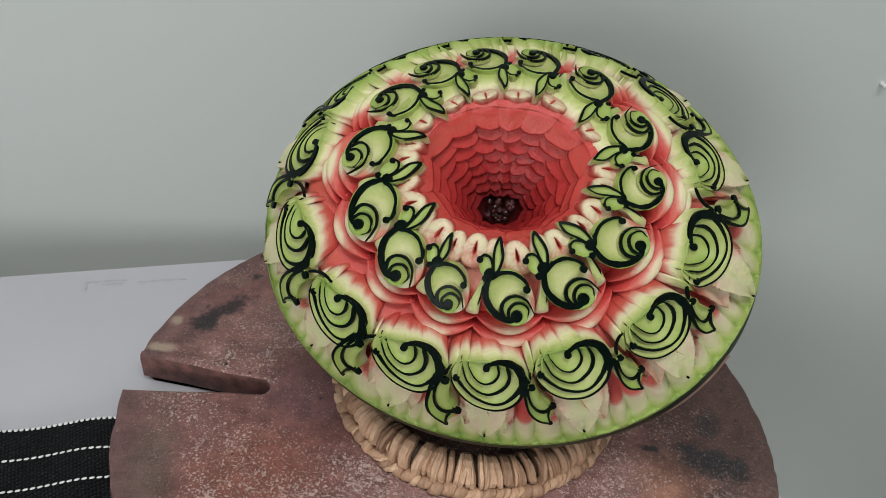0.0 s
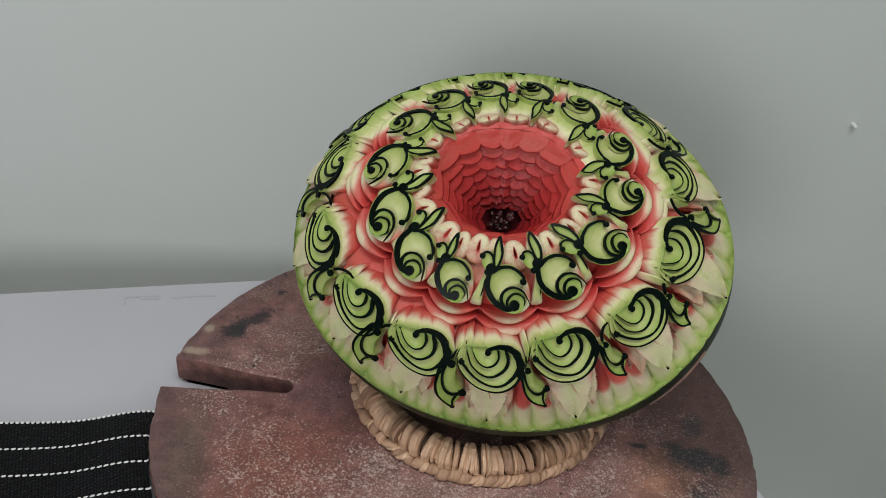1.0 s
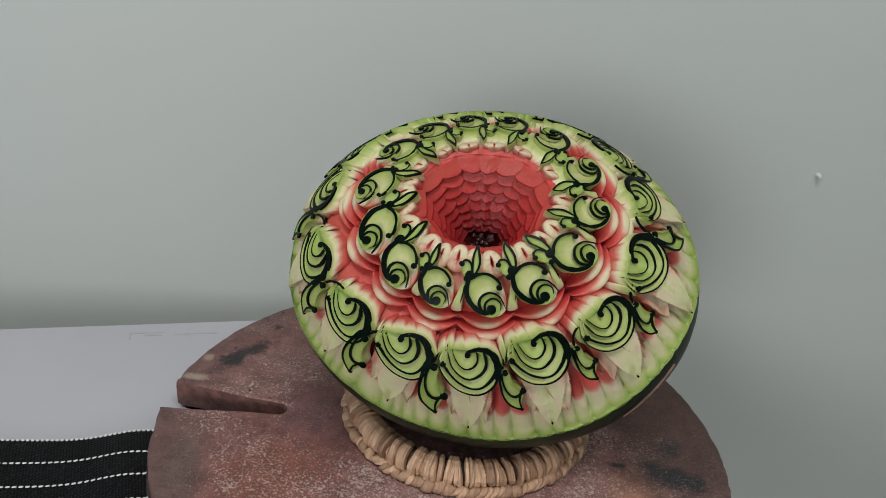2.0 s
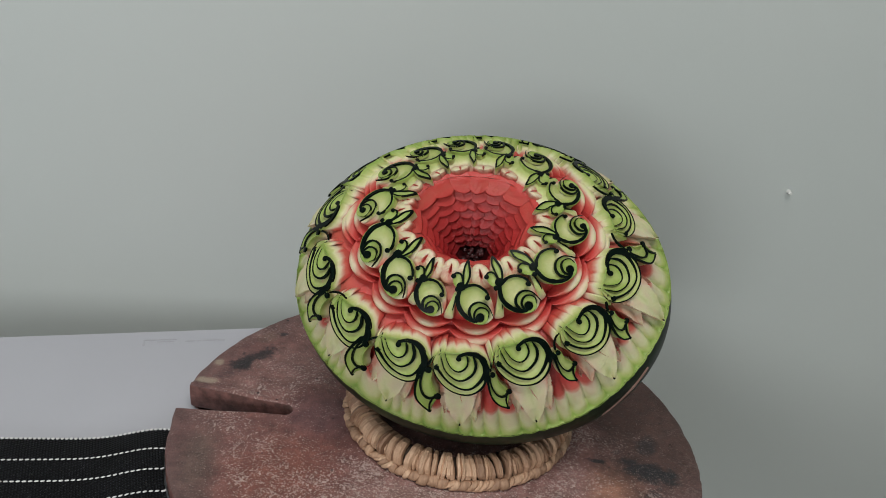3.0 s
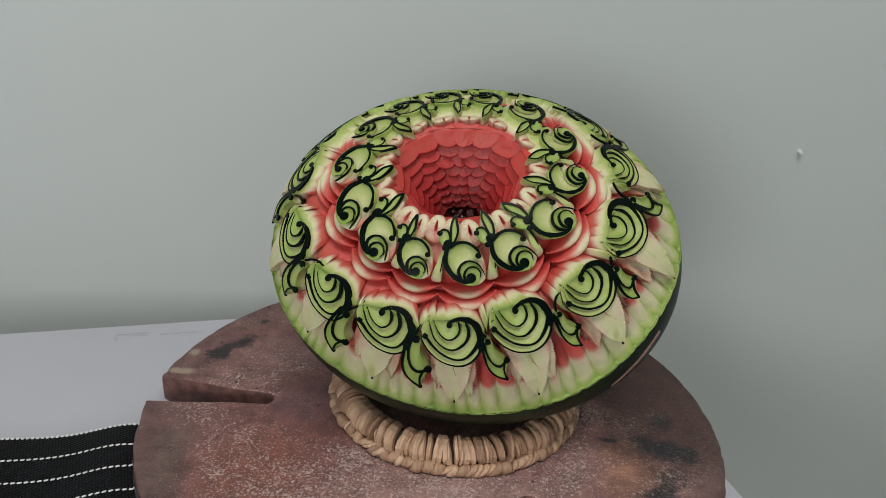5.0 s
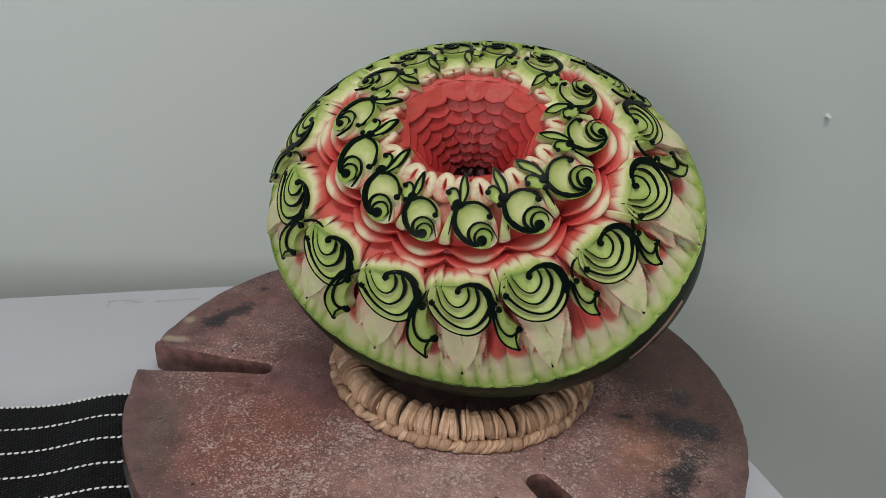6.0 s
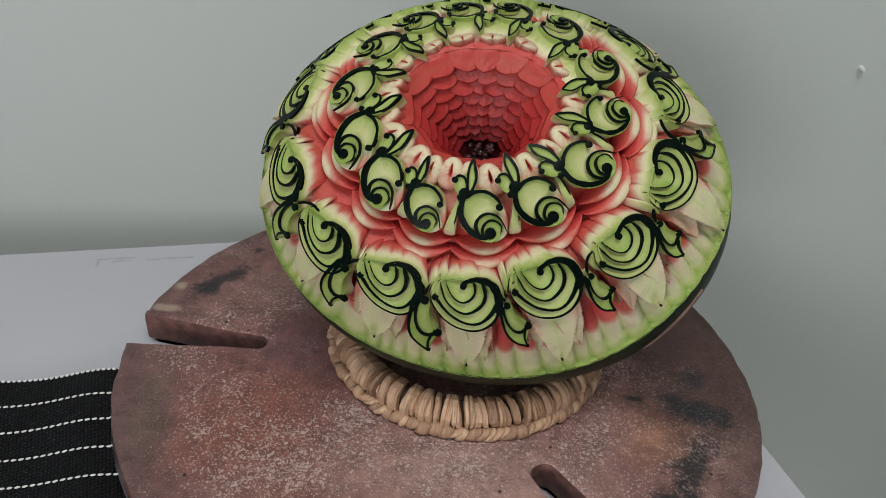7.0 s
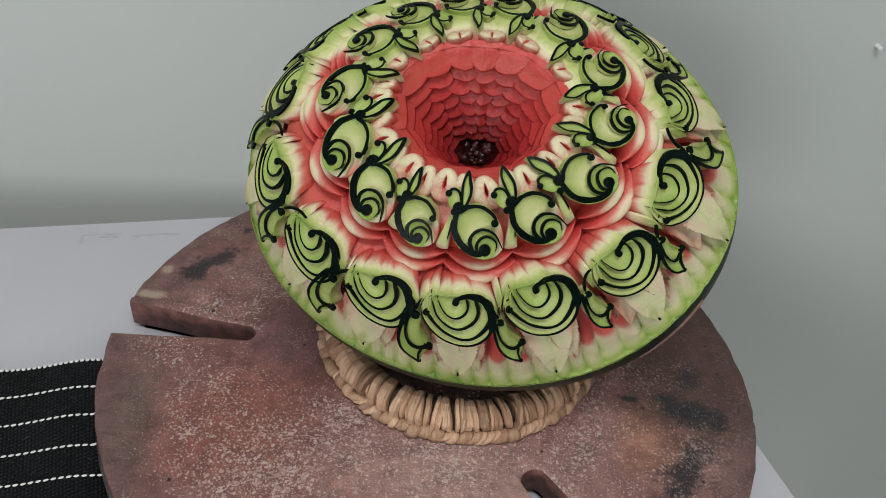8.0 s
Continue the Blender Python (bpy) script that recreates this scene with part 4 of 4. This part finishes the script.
def build_melon():
    root = new("carved_watermelon")
    root.location = (EC.x, EC.y, 0.019)
    tagged(root, "carved watermelon with green scrolls and red hollow on a raffia ring", "watermelon")
    rnd = random.Random(11)
    # ground of flesh from the mouth of the hollow to the rim
    s = Shape()
    azs = np.linspace(-180, 180, 1080, endpoint=False)
    ths = [-1] + list(np.arange(19.5, 60, 1.5)) + list(np.arange(60, 71, 1.0)) + [71.0, 71.6, 72.0]
    rows = []
    for th in ths:
        if th < 0:
            rows.append([(place(mouth_angle(az), az, -10.5), 13.5) for az in azs])
        else:
            rows.append([(place(th - rim_wave(az) * max(0.0, min(1.0, (th - 64) / 8)), az, -flesh_depth(th, az)), ground_tone(th, az)) for az in azs])
    def pared(az):
        a = radians(az)
        side = 0.5 - 0.5 * math.cos(radians(max(-180, min(180, ((az + 50 + 180) % 360 - 180)))))
        return 0.22 + 2.2 * side ** 2.2 + 0.18 * noise.noise((math.cos(a) * 18, math.sin(a) * 18, 7)) + 0.22 * noise.noise((math.cos(a) * 55, math.sin(a) * 55, 2))

    for k, up, col in ((0.4, 0.1, 2.2), (0.8, 0.35, 0.2), (1.0, 0.3, -2.2), (1.02, -0.8, -2.5)):
        rows.append([(place(72 - rim_wave(az) + pared(az) * k, az, up - (0.6 if k < 0.5 else 0)), col) for az in azs])
    s.grid(rows, True)
    s.part("flesh", FLESH, root)
    # rind below the rim: the uncut rest of the fruit
    def belly(az, t):
        k = max(0.0, math.cos(radians(az + 68))) ** 0.6
        return Vector((0.15, -0.60, -0.62)) * (0.0040 * k * math.sin(math.pi * min(1.0, t / 0.55)) ** 0.7)

    s = Shape()
    rows = []
    low = Vector((0, 0, -1))
    for t in np.linspace(0, 1, 22):
        row = []
        for az in np.linspace(-180, 180, 720, endpoint=False):
            a = radians(az)
            q = to_body(place(72.0 - rim_wave(az) * (1 - t) ** 12, az)).normalized()
            q = (q * (1 - t) + low * t).normalized() if t < 0.999 else low + q * 0.03
            jag = 0.5 * noise.noise((math.cos(a) * 20, math.sin(a) * 20, 3)) / 1000 if t == 0 else 0.0
            p = from_body(q * (1 - 0.002 * (t == 0)))
            p = p + belly(az, t)
            row.append((Vector((p.x, p.y, max(p.z, 0.019))) + AX * jag, 0))
        rows.append(row)
    ids = s.grid(rows, True)
    s.cap(ids[-1], from_body(low))
    s.part("rind", RIND, root, "dark green uncut rind", depth=False)
    s = Shape()
    rows = []
    for t in np.linspace(0, 1, 14):
        az = -46 + 17 * t
        q0 = to_body(place(72.0, az)).normalized()
        wd = 0.016 * math.sin(math.pi * t) ** 0.6 + 0.002
        row = []
        for k in (-1, -0.4, 0.4, 1):
            q = (q0 + low * (0.10 + 0.09 * (1 - t) + wd * k)).normalized()
            row.append((from_body(q * (1.006 if abs(k) < 0.9 else 0.997)) + belly(az, 0.16), 8.6 + abs(k)))
        rows.append(row)
    s.grid(rows)
    s.part("peeled_strip", PARED, root, "brownish pink strip where the rind is pared away", depth=False)
    # hollow: funnel wall, then rows of scallops
    mouth = MC + AX * 0.1275 - XX * 0.001

    def lip(az):
        return place(mouth_angle(az), az, -8.0)

    def hollow(d, f, az, inward=0.0):
        """d mm below the mouth, at the fraction f of the mouth's width."""
        p = lip(az) - mouth
        q = mouth + p * f - AX * (d / 1000) - YY * (0.009 * min(1, max(0, d / 44)) ** 1.3)
        return q - p.normalized() * (inward / 1000)

    fan = ((0, 6, 12, 18, 24, 30, 36, 42, 47), (1.0, 0.93, 0.85, 0.77, 0.68, 0.59, 0.50, 0.40, 0.25))
    s = Shape()
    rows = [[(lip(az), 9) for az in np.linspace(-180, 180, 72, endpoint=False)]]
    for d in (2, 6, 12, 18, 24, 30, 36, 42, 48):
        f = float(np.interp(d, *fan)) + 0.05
        # colour darkens with d, which also holds the shade of the hollow
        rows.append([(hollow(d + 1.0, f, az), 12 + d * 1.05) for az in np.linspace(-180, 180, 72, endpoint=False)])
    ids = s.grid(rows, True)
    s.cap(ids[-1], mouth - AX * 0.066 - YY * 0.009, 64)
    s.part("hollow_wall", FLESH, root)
    for k, (d, tall) in enumerate(((0.2, 8.0), (8.4, 7.2), (15.0, 7.0), (21.5, 6.8), (27.6, 6.4), (33.4, 5.8), (38.6, 5.0), (43.0, 4.4))):
        cnt = 14 if k < 6 else 11
        for i in range(cnt):
            az0 = 360 / cnt * (i + 0.35) + rnd.uniform(-2.2, 2.2) + (9 if k == 2 else 0)
            half = 360 / cnt * 0.56
            s = Shape()
            rows = []
            puff = rnd.uniform(2.4, 3.6) * (1 - 0.07 * k)
            tip, off, hang = rnd.uniform(-0.9, 0.9), rnd.uniform(-0.7, 0.7), rnd.uniform(0.20, 0.34)
            for y, push in ((-0.06, -2.4), (0.02, -1.0), (0.12, 0.3), (0.30, 1.4), (0.52, 2.6), (0.74, 4.0), (0.90, 5.3), (0.99, 5.9), (1.03, 5.0), (1.00, -1.6)):
                row = []
                for x in np.linspace(-1, 1, 11):
                    arch = max(0.0, 1 - x * x) ** 0.7
                    dd = d + max(0, y) * tall * (1.06 - hang + hang * arch) + tip * x * 0.7 + 0.34 * rnd.uniform(-1, 1)
                    f = float(np.interp(d, *fan)) + 0.03
                    # tone deepens at each scallop's upper and lower edge, as shade between rows
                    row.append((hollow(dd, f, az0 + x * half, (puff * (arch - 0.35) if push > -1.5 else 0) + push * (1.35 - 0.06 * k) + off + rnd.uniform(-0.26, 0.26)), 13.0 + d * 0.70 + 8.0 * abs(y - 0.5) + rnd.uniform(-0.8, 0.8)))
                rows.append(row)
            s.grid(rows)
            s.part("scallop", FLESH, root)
    for i in range(20):
        a, rr = rnd.uniform(0, 360), rnd.uniform(1, 12)
        c = hollow(51 - rr * 0.3 - rnd.uniform(-1, 1.2), rr / 50, a)
        s = Shape()
        rows = []
        size = rnd.uniform(1.4, 2.6) / 1000
        for t in np.linspace(0.15, math.pi - 0.15, 6):
            rows.append([(c + Vector((math.sin(t) * math.cos(p), math.sin(t) * math.sin(p), 0.8 * math.cos(t))) * size * (1 + 0.6 * noise.noise((math.cos(p) * 1.3, math.sin(p) * 1.3 + t, i * 3.1))), 0) for p in np.linspace(0, 2 * math.pi, 8, endpoint=False)])
        ids = s.grid(rows, True)
        s.cap(ids[0], c + Vector((0, 0, size * 0.8)))
        s.cap(ids[-1], c - Vector((0, 0, size * 0.8)))
        s.part("pulp_lump", SEED if i % 3 == 0 else PULP, root, depth=False)
    # ornaments
    # each row: scroll (polar angle, azimuth, turn, size), then its hanging leaf
    outer = [((44.2, -161, -20, 0.97), (41.0, -160, 5, 1.05)), ((43.2, -137, -22, 0.98), (40.2, -137, 9, 1.1)),
             ((42.0, -114, -22, 0.98), (39.7, -115.1, -2, 1.12)), ((41.1, -90.3, -6.5, 0.96), (42.3, -89.4, -10, 0.82)),
             ((39.8, -67.2, -3, 0.97), (41.0, -63.9, -2, 0.75)), ((41.3, -41.6, 0, 0.95), (41.1, -39.0, 11, 0.81)),
             ((40.8, -18.2, -13, 1.0), (41.2, -17.7, -8, 0.97)), ((41.0, 8.3, -12, 0.9), (41.2, 8.3, -6, 0.95))]
    for i in range(7):
        spot = (42.3 + rnd.uniform(-0.5, 0.5), 33.0 + 23.7 * i + rnd.uniform(-1, 1), rnd.uniform(-12, 0), rnd.uniform(0.94, 1.0))
        outer.append((spot, (spot[0] - 0.3, spot[1], rnd.uniform(-5, 5), spot[3])))
    inner = [(31.3, -151.7, -16, 1.08), (31.0, -128.1, -18, 1.0), (30.4, -106.4, -17, 0.87), (30.6, -81.4, -12, 0.98), (30.8, -56.8, -9, 1.01),
             (30.8, -28.2, -18, 1.06), (30.8, -2.0, -19, 1.0), (31.3, 25.0, -19, 1.06), (32.0, 55.0, -20, 1.16), (32.2, 82.0, -16, 1.12),
             (32.2, 107.0, -14, 1.08), (32.2, 131.0, -12, 1.08), (32.0, 154.5, -10, 1.08), (31.8, -178.5, -16, 1.06)]
    for spot, leaf_spot in outer:
        az = spot[1]
        outer_scroll(root, spot, leaf_spot, rnd)
        toothed_petal(root, az - 5.0 + rnd.uniform(-1, 1), 47, 58.5 + rnd.uniform(-1, 1), 6.0, -5, -11.0, -9.0, rnd, 9.2)
        toothed_petal(root, az + 5.6 + rnd.uniform(-1, 1), 47, 60.0 + rnd.uniform(-1, 1), 6.5, 5, -10.4, -8.0, rnd, 8.8)
        toothed_petal(root, az - 2.8 + rnd.uniform(-1, 1), 47, 61.5 + rnd.uniform(-1, 1), 8.5, -4, -8.6, -6.2, rnd, 7.7)
        toothed_petal(root, az + 3.8 + rnd.uniform(-1, 1), 47, 63.5 + rnd.uniform(-1, 1), 8.5, 4, -7.8, -5.2, rnd, 7.4)
        a0 = (az + 180) % 360 - 180
        proud = 1.0 if -30 < a0 < 40 or a0 > 165 or a0 < -150 else 0.0
        tipped = toothed_petal(root, az + 0.8, 46, 66.0 + 4.0 * proud, 13.5 - 1.5 * proud, 0, -5.6 + 0.6 * proud, -3.0 + 2.2 * proud, rnd, 6.1 - 0.2 * proud)
        t = Shape()
        blob(t, Local(65.7 + 3.9 * proud, az + 0.8), 0, 0, 0.6, -1.6 + 2.2 * proud)
        t.part("skin_tip", SKIN, tipped, "dark speck of skin at the tip", smooth=False, depth=False)
    for k, spot in enumerate(inner):
        az = spot[1]
        inner_scroll(root, spot, rnd)
        lip_loop(root, az + 2.5 + rnd.uniform(-1, 1), rnd)
        if math.sin(radians(az)) < 0.3:
            lip_loop(root, az - 9.5 + rnd.uniform(-1.5, 1.5), rnd, 0.8)
        # nested crescent blades below each scroll
        ahead, behind = inner[(k + 1) % len(inner)][1], inner[k - 1][1]
        span = (((ahead - behind) % 360) / 4) * 1.06
        az = az - 1.5 + rnd.uniform(-1, 1)
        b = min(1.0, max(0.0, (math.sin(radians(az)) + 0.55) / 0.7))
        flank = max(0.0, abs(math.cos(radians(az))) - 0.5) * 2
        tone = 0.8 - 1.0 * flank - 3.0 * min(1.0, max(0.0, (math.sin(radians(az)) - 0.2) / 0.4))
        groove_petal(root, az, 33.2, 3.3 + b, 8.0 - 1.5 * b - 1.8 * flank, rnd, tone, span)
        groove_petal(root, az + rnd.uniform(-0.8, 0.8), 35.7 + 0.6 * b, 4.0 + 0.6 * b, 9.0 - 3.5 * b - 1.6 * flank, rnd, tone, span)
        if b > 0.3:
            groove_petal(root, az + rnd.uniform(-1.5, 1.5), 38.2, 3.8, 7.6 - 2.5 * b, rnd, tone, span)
    return root


# ---------------------------------------------------------------- cloth, tape, wall plug
def build_cloth():
    """Black ribbed cloth with white running stitches, pushed up against the plate."""
    root = new("stitched_cloth")
    root.location = (-0.25, 0.30, -0.028)
    tagged(root, "black ribbed cloth with white running stitches beside the plate", "cloth")
    dirv = Vector((0.059, 0.010, 0)).normalized()
    nrm = Vector((-dirv.y, dirv.x, 0))
    edge0 = Vector((-0.124, 0.388, 0))

    def sheet(s, t, up=0.0):
        """s metres back along the stitch line from the plate, t metres from the far edge towards the viewer."""
        p = edge0 - dirv * s - nrm * t
        # the near end follows the plate's rim
        a = 0.004
        while (p - Vector((DISC.x, DISC.y, 0))).length < DISC_R * (1 + 0.012 * math.cos(2 * math.atan2(p.y - DISC.y, p.x - DISC.x))) + 0.0012 and a < 0.2:
            p -= dirv * 0.0005
            a += 0.0005
        d = (p - Vector((DISC.x, DISC.y, 0))).length - DISC_R
        z = -0.0235 + 0.011 * math.exp(-(max(0, d - 0.010) / 0.034) ** 2) + 0.0015 * math.sin(t * 60 + s * 9)
        return Vector((p.x, p.y, z + up))

    s = Shape()
    ss = [-0.10 + 0.006 * i for i in range(0, 70)]
    ts = [0.0045 * i for i in range(0, 60)]
    s.grid([[(sheet(a, t), 0) for a in ss] for t in ts])
    s.grid([[(sheet(a, 0.0, dz), 0) for a in ss] for dz in (-0.004, -0.002, 0.0)])
    s.part("cloth_panel", CLOTH, root, depth=False)
    for k in range(9):
        t = 0.0008 if k == 0 else 0.0250 + 0.0215 * (k - 1)
        st = Shape()
        pitch = 0.0034 if k == 0 else 0.0043
        a = -0.09
        while a < 0.30:
            p, q = sheet(a, t, 0.0006), sheet(a + pitch * 0.74, t + 0.0004, 0.0006)
            ax = (q - p)
            if 0.0005 < ax.length < 0.02:
                axn = ax.normalized()
                side = axn.cross(Vector((0, 0, 1))).normalized()
                w = 0.0010 if k == 0 else 0.00074
                rows = []
                for f, g in ((0.0, 0.3), (0.25, 1.0), (0.75, 1.0), (1.0, 0.3)):
                    c = p + ax * f
                    rows.append([(c + side * (w * g * u) + Vector((0, 0, w * g * h)), 0) for u, h in ((-1, -0.3), (-0.5, 0.7), (0.5, 0.7), (1, -0.3))])
                st.grid(rows)
            a += pitch
        ln = st.part("stitching", THREAD, root, "white running thread", depth=False)
        ln["kind"] = "stuff"


def build_small():
    # old tape outline on the tabletop
    turn = math.atan(0.287)
    e, f = Vector((math.cos(turn), math.sin(turn), 0)), Vector((-math.sin(turn), math.cos(turn), 0))
    root = new("tape_mark")
    a = Vector((-0.194, 0.526, -0.028))
    root.location = a
    for p, q, w in ((a, a + e * 0.03, 0.0006), (a, a - f * 0.010, 0.0010), (a + e * 0.012 - f * 0.003, a + e * 0.028 - f * 0.004, 0.0010), (a + e * 0.038 - f * 0.004, a + e * 0.075 - f * 0.004, 0.0008)):
        d = (q - p).normalized()
        n = Vector((-d.y, d.x, 0))
        s = Shape()
        s.grid([[(c + n * (w * g) + Vector((0, 0, h)), 0) for g, h in ((-1, 0.0), (-1, 0.0004), (1, 0.0004), (1, 0.0))] for c in (p, p * 0.5 + q * 0.5 + n * 0.0004, q)])
        s.part("tape_strip", TAPE, root, smooth=False, depth=False)
    tagged(root, "faint leftover strips of tape on the white tabletop", "tape")
    # white wall plug
    plug = new("wall_plug")
    plug.location = (0.428, 0.690, 0.136)
    out = Vector((0.0995, -0.995, 0))
    sx, sz = Vector((0.995, 0.0995, 0)), Vector((0, 0, 1))
    o = Vector(plug.location)
    s = Shape()
    rows = []
    for d, r in ((0.0, 0.0024), (0.001, 0.0025), (0.0016, 0.0021), (0.0045, 0.0019), (0.0065, 0.0017), (0.0068, 0.0010)):
        rows.append([(o + out * d + sx * (r * math.cos(t)) + sz * (r * math.sin(t)), 0) for t in np.linspace(0, 2 * math.pi, 14, endpoint=False)])
    ids = s.grid(rows, True)
    s.cap(ids[-1], o + out * 0.006)
    s.part("plug_body", PLASTIC, plug, depth=False)
    tagged(plug, "small white plastic plug in the painted wall", "wall plug")
    # ceiling light housing, around the lamp
    lamp = new("ceiling_light")
    lamp.location = (0.20, -0.36, 1.80)
    for x0, x1, y0, y1 in ((-0.38, 0.78, -0.69, -0.665), (-0.38, 0.78, -0.055, -0.03), (-0.38, -0.355, -0.665, -0.055), (0.755, 0.78, -0.665, -0.055)):
        box_shape((x0, y0, 1.755), (x1, y1, 1.80), 0.002).part("frame", PLASTIC, lamp, smooth=False, depth=False)
    tagged(lamp, "rectangular white ceiling light", "ceiling light")


build_room()
build_table()
build_disc()
build_cloth()
build_small()
build_basket()
build_melon()
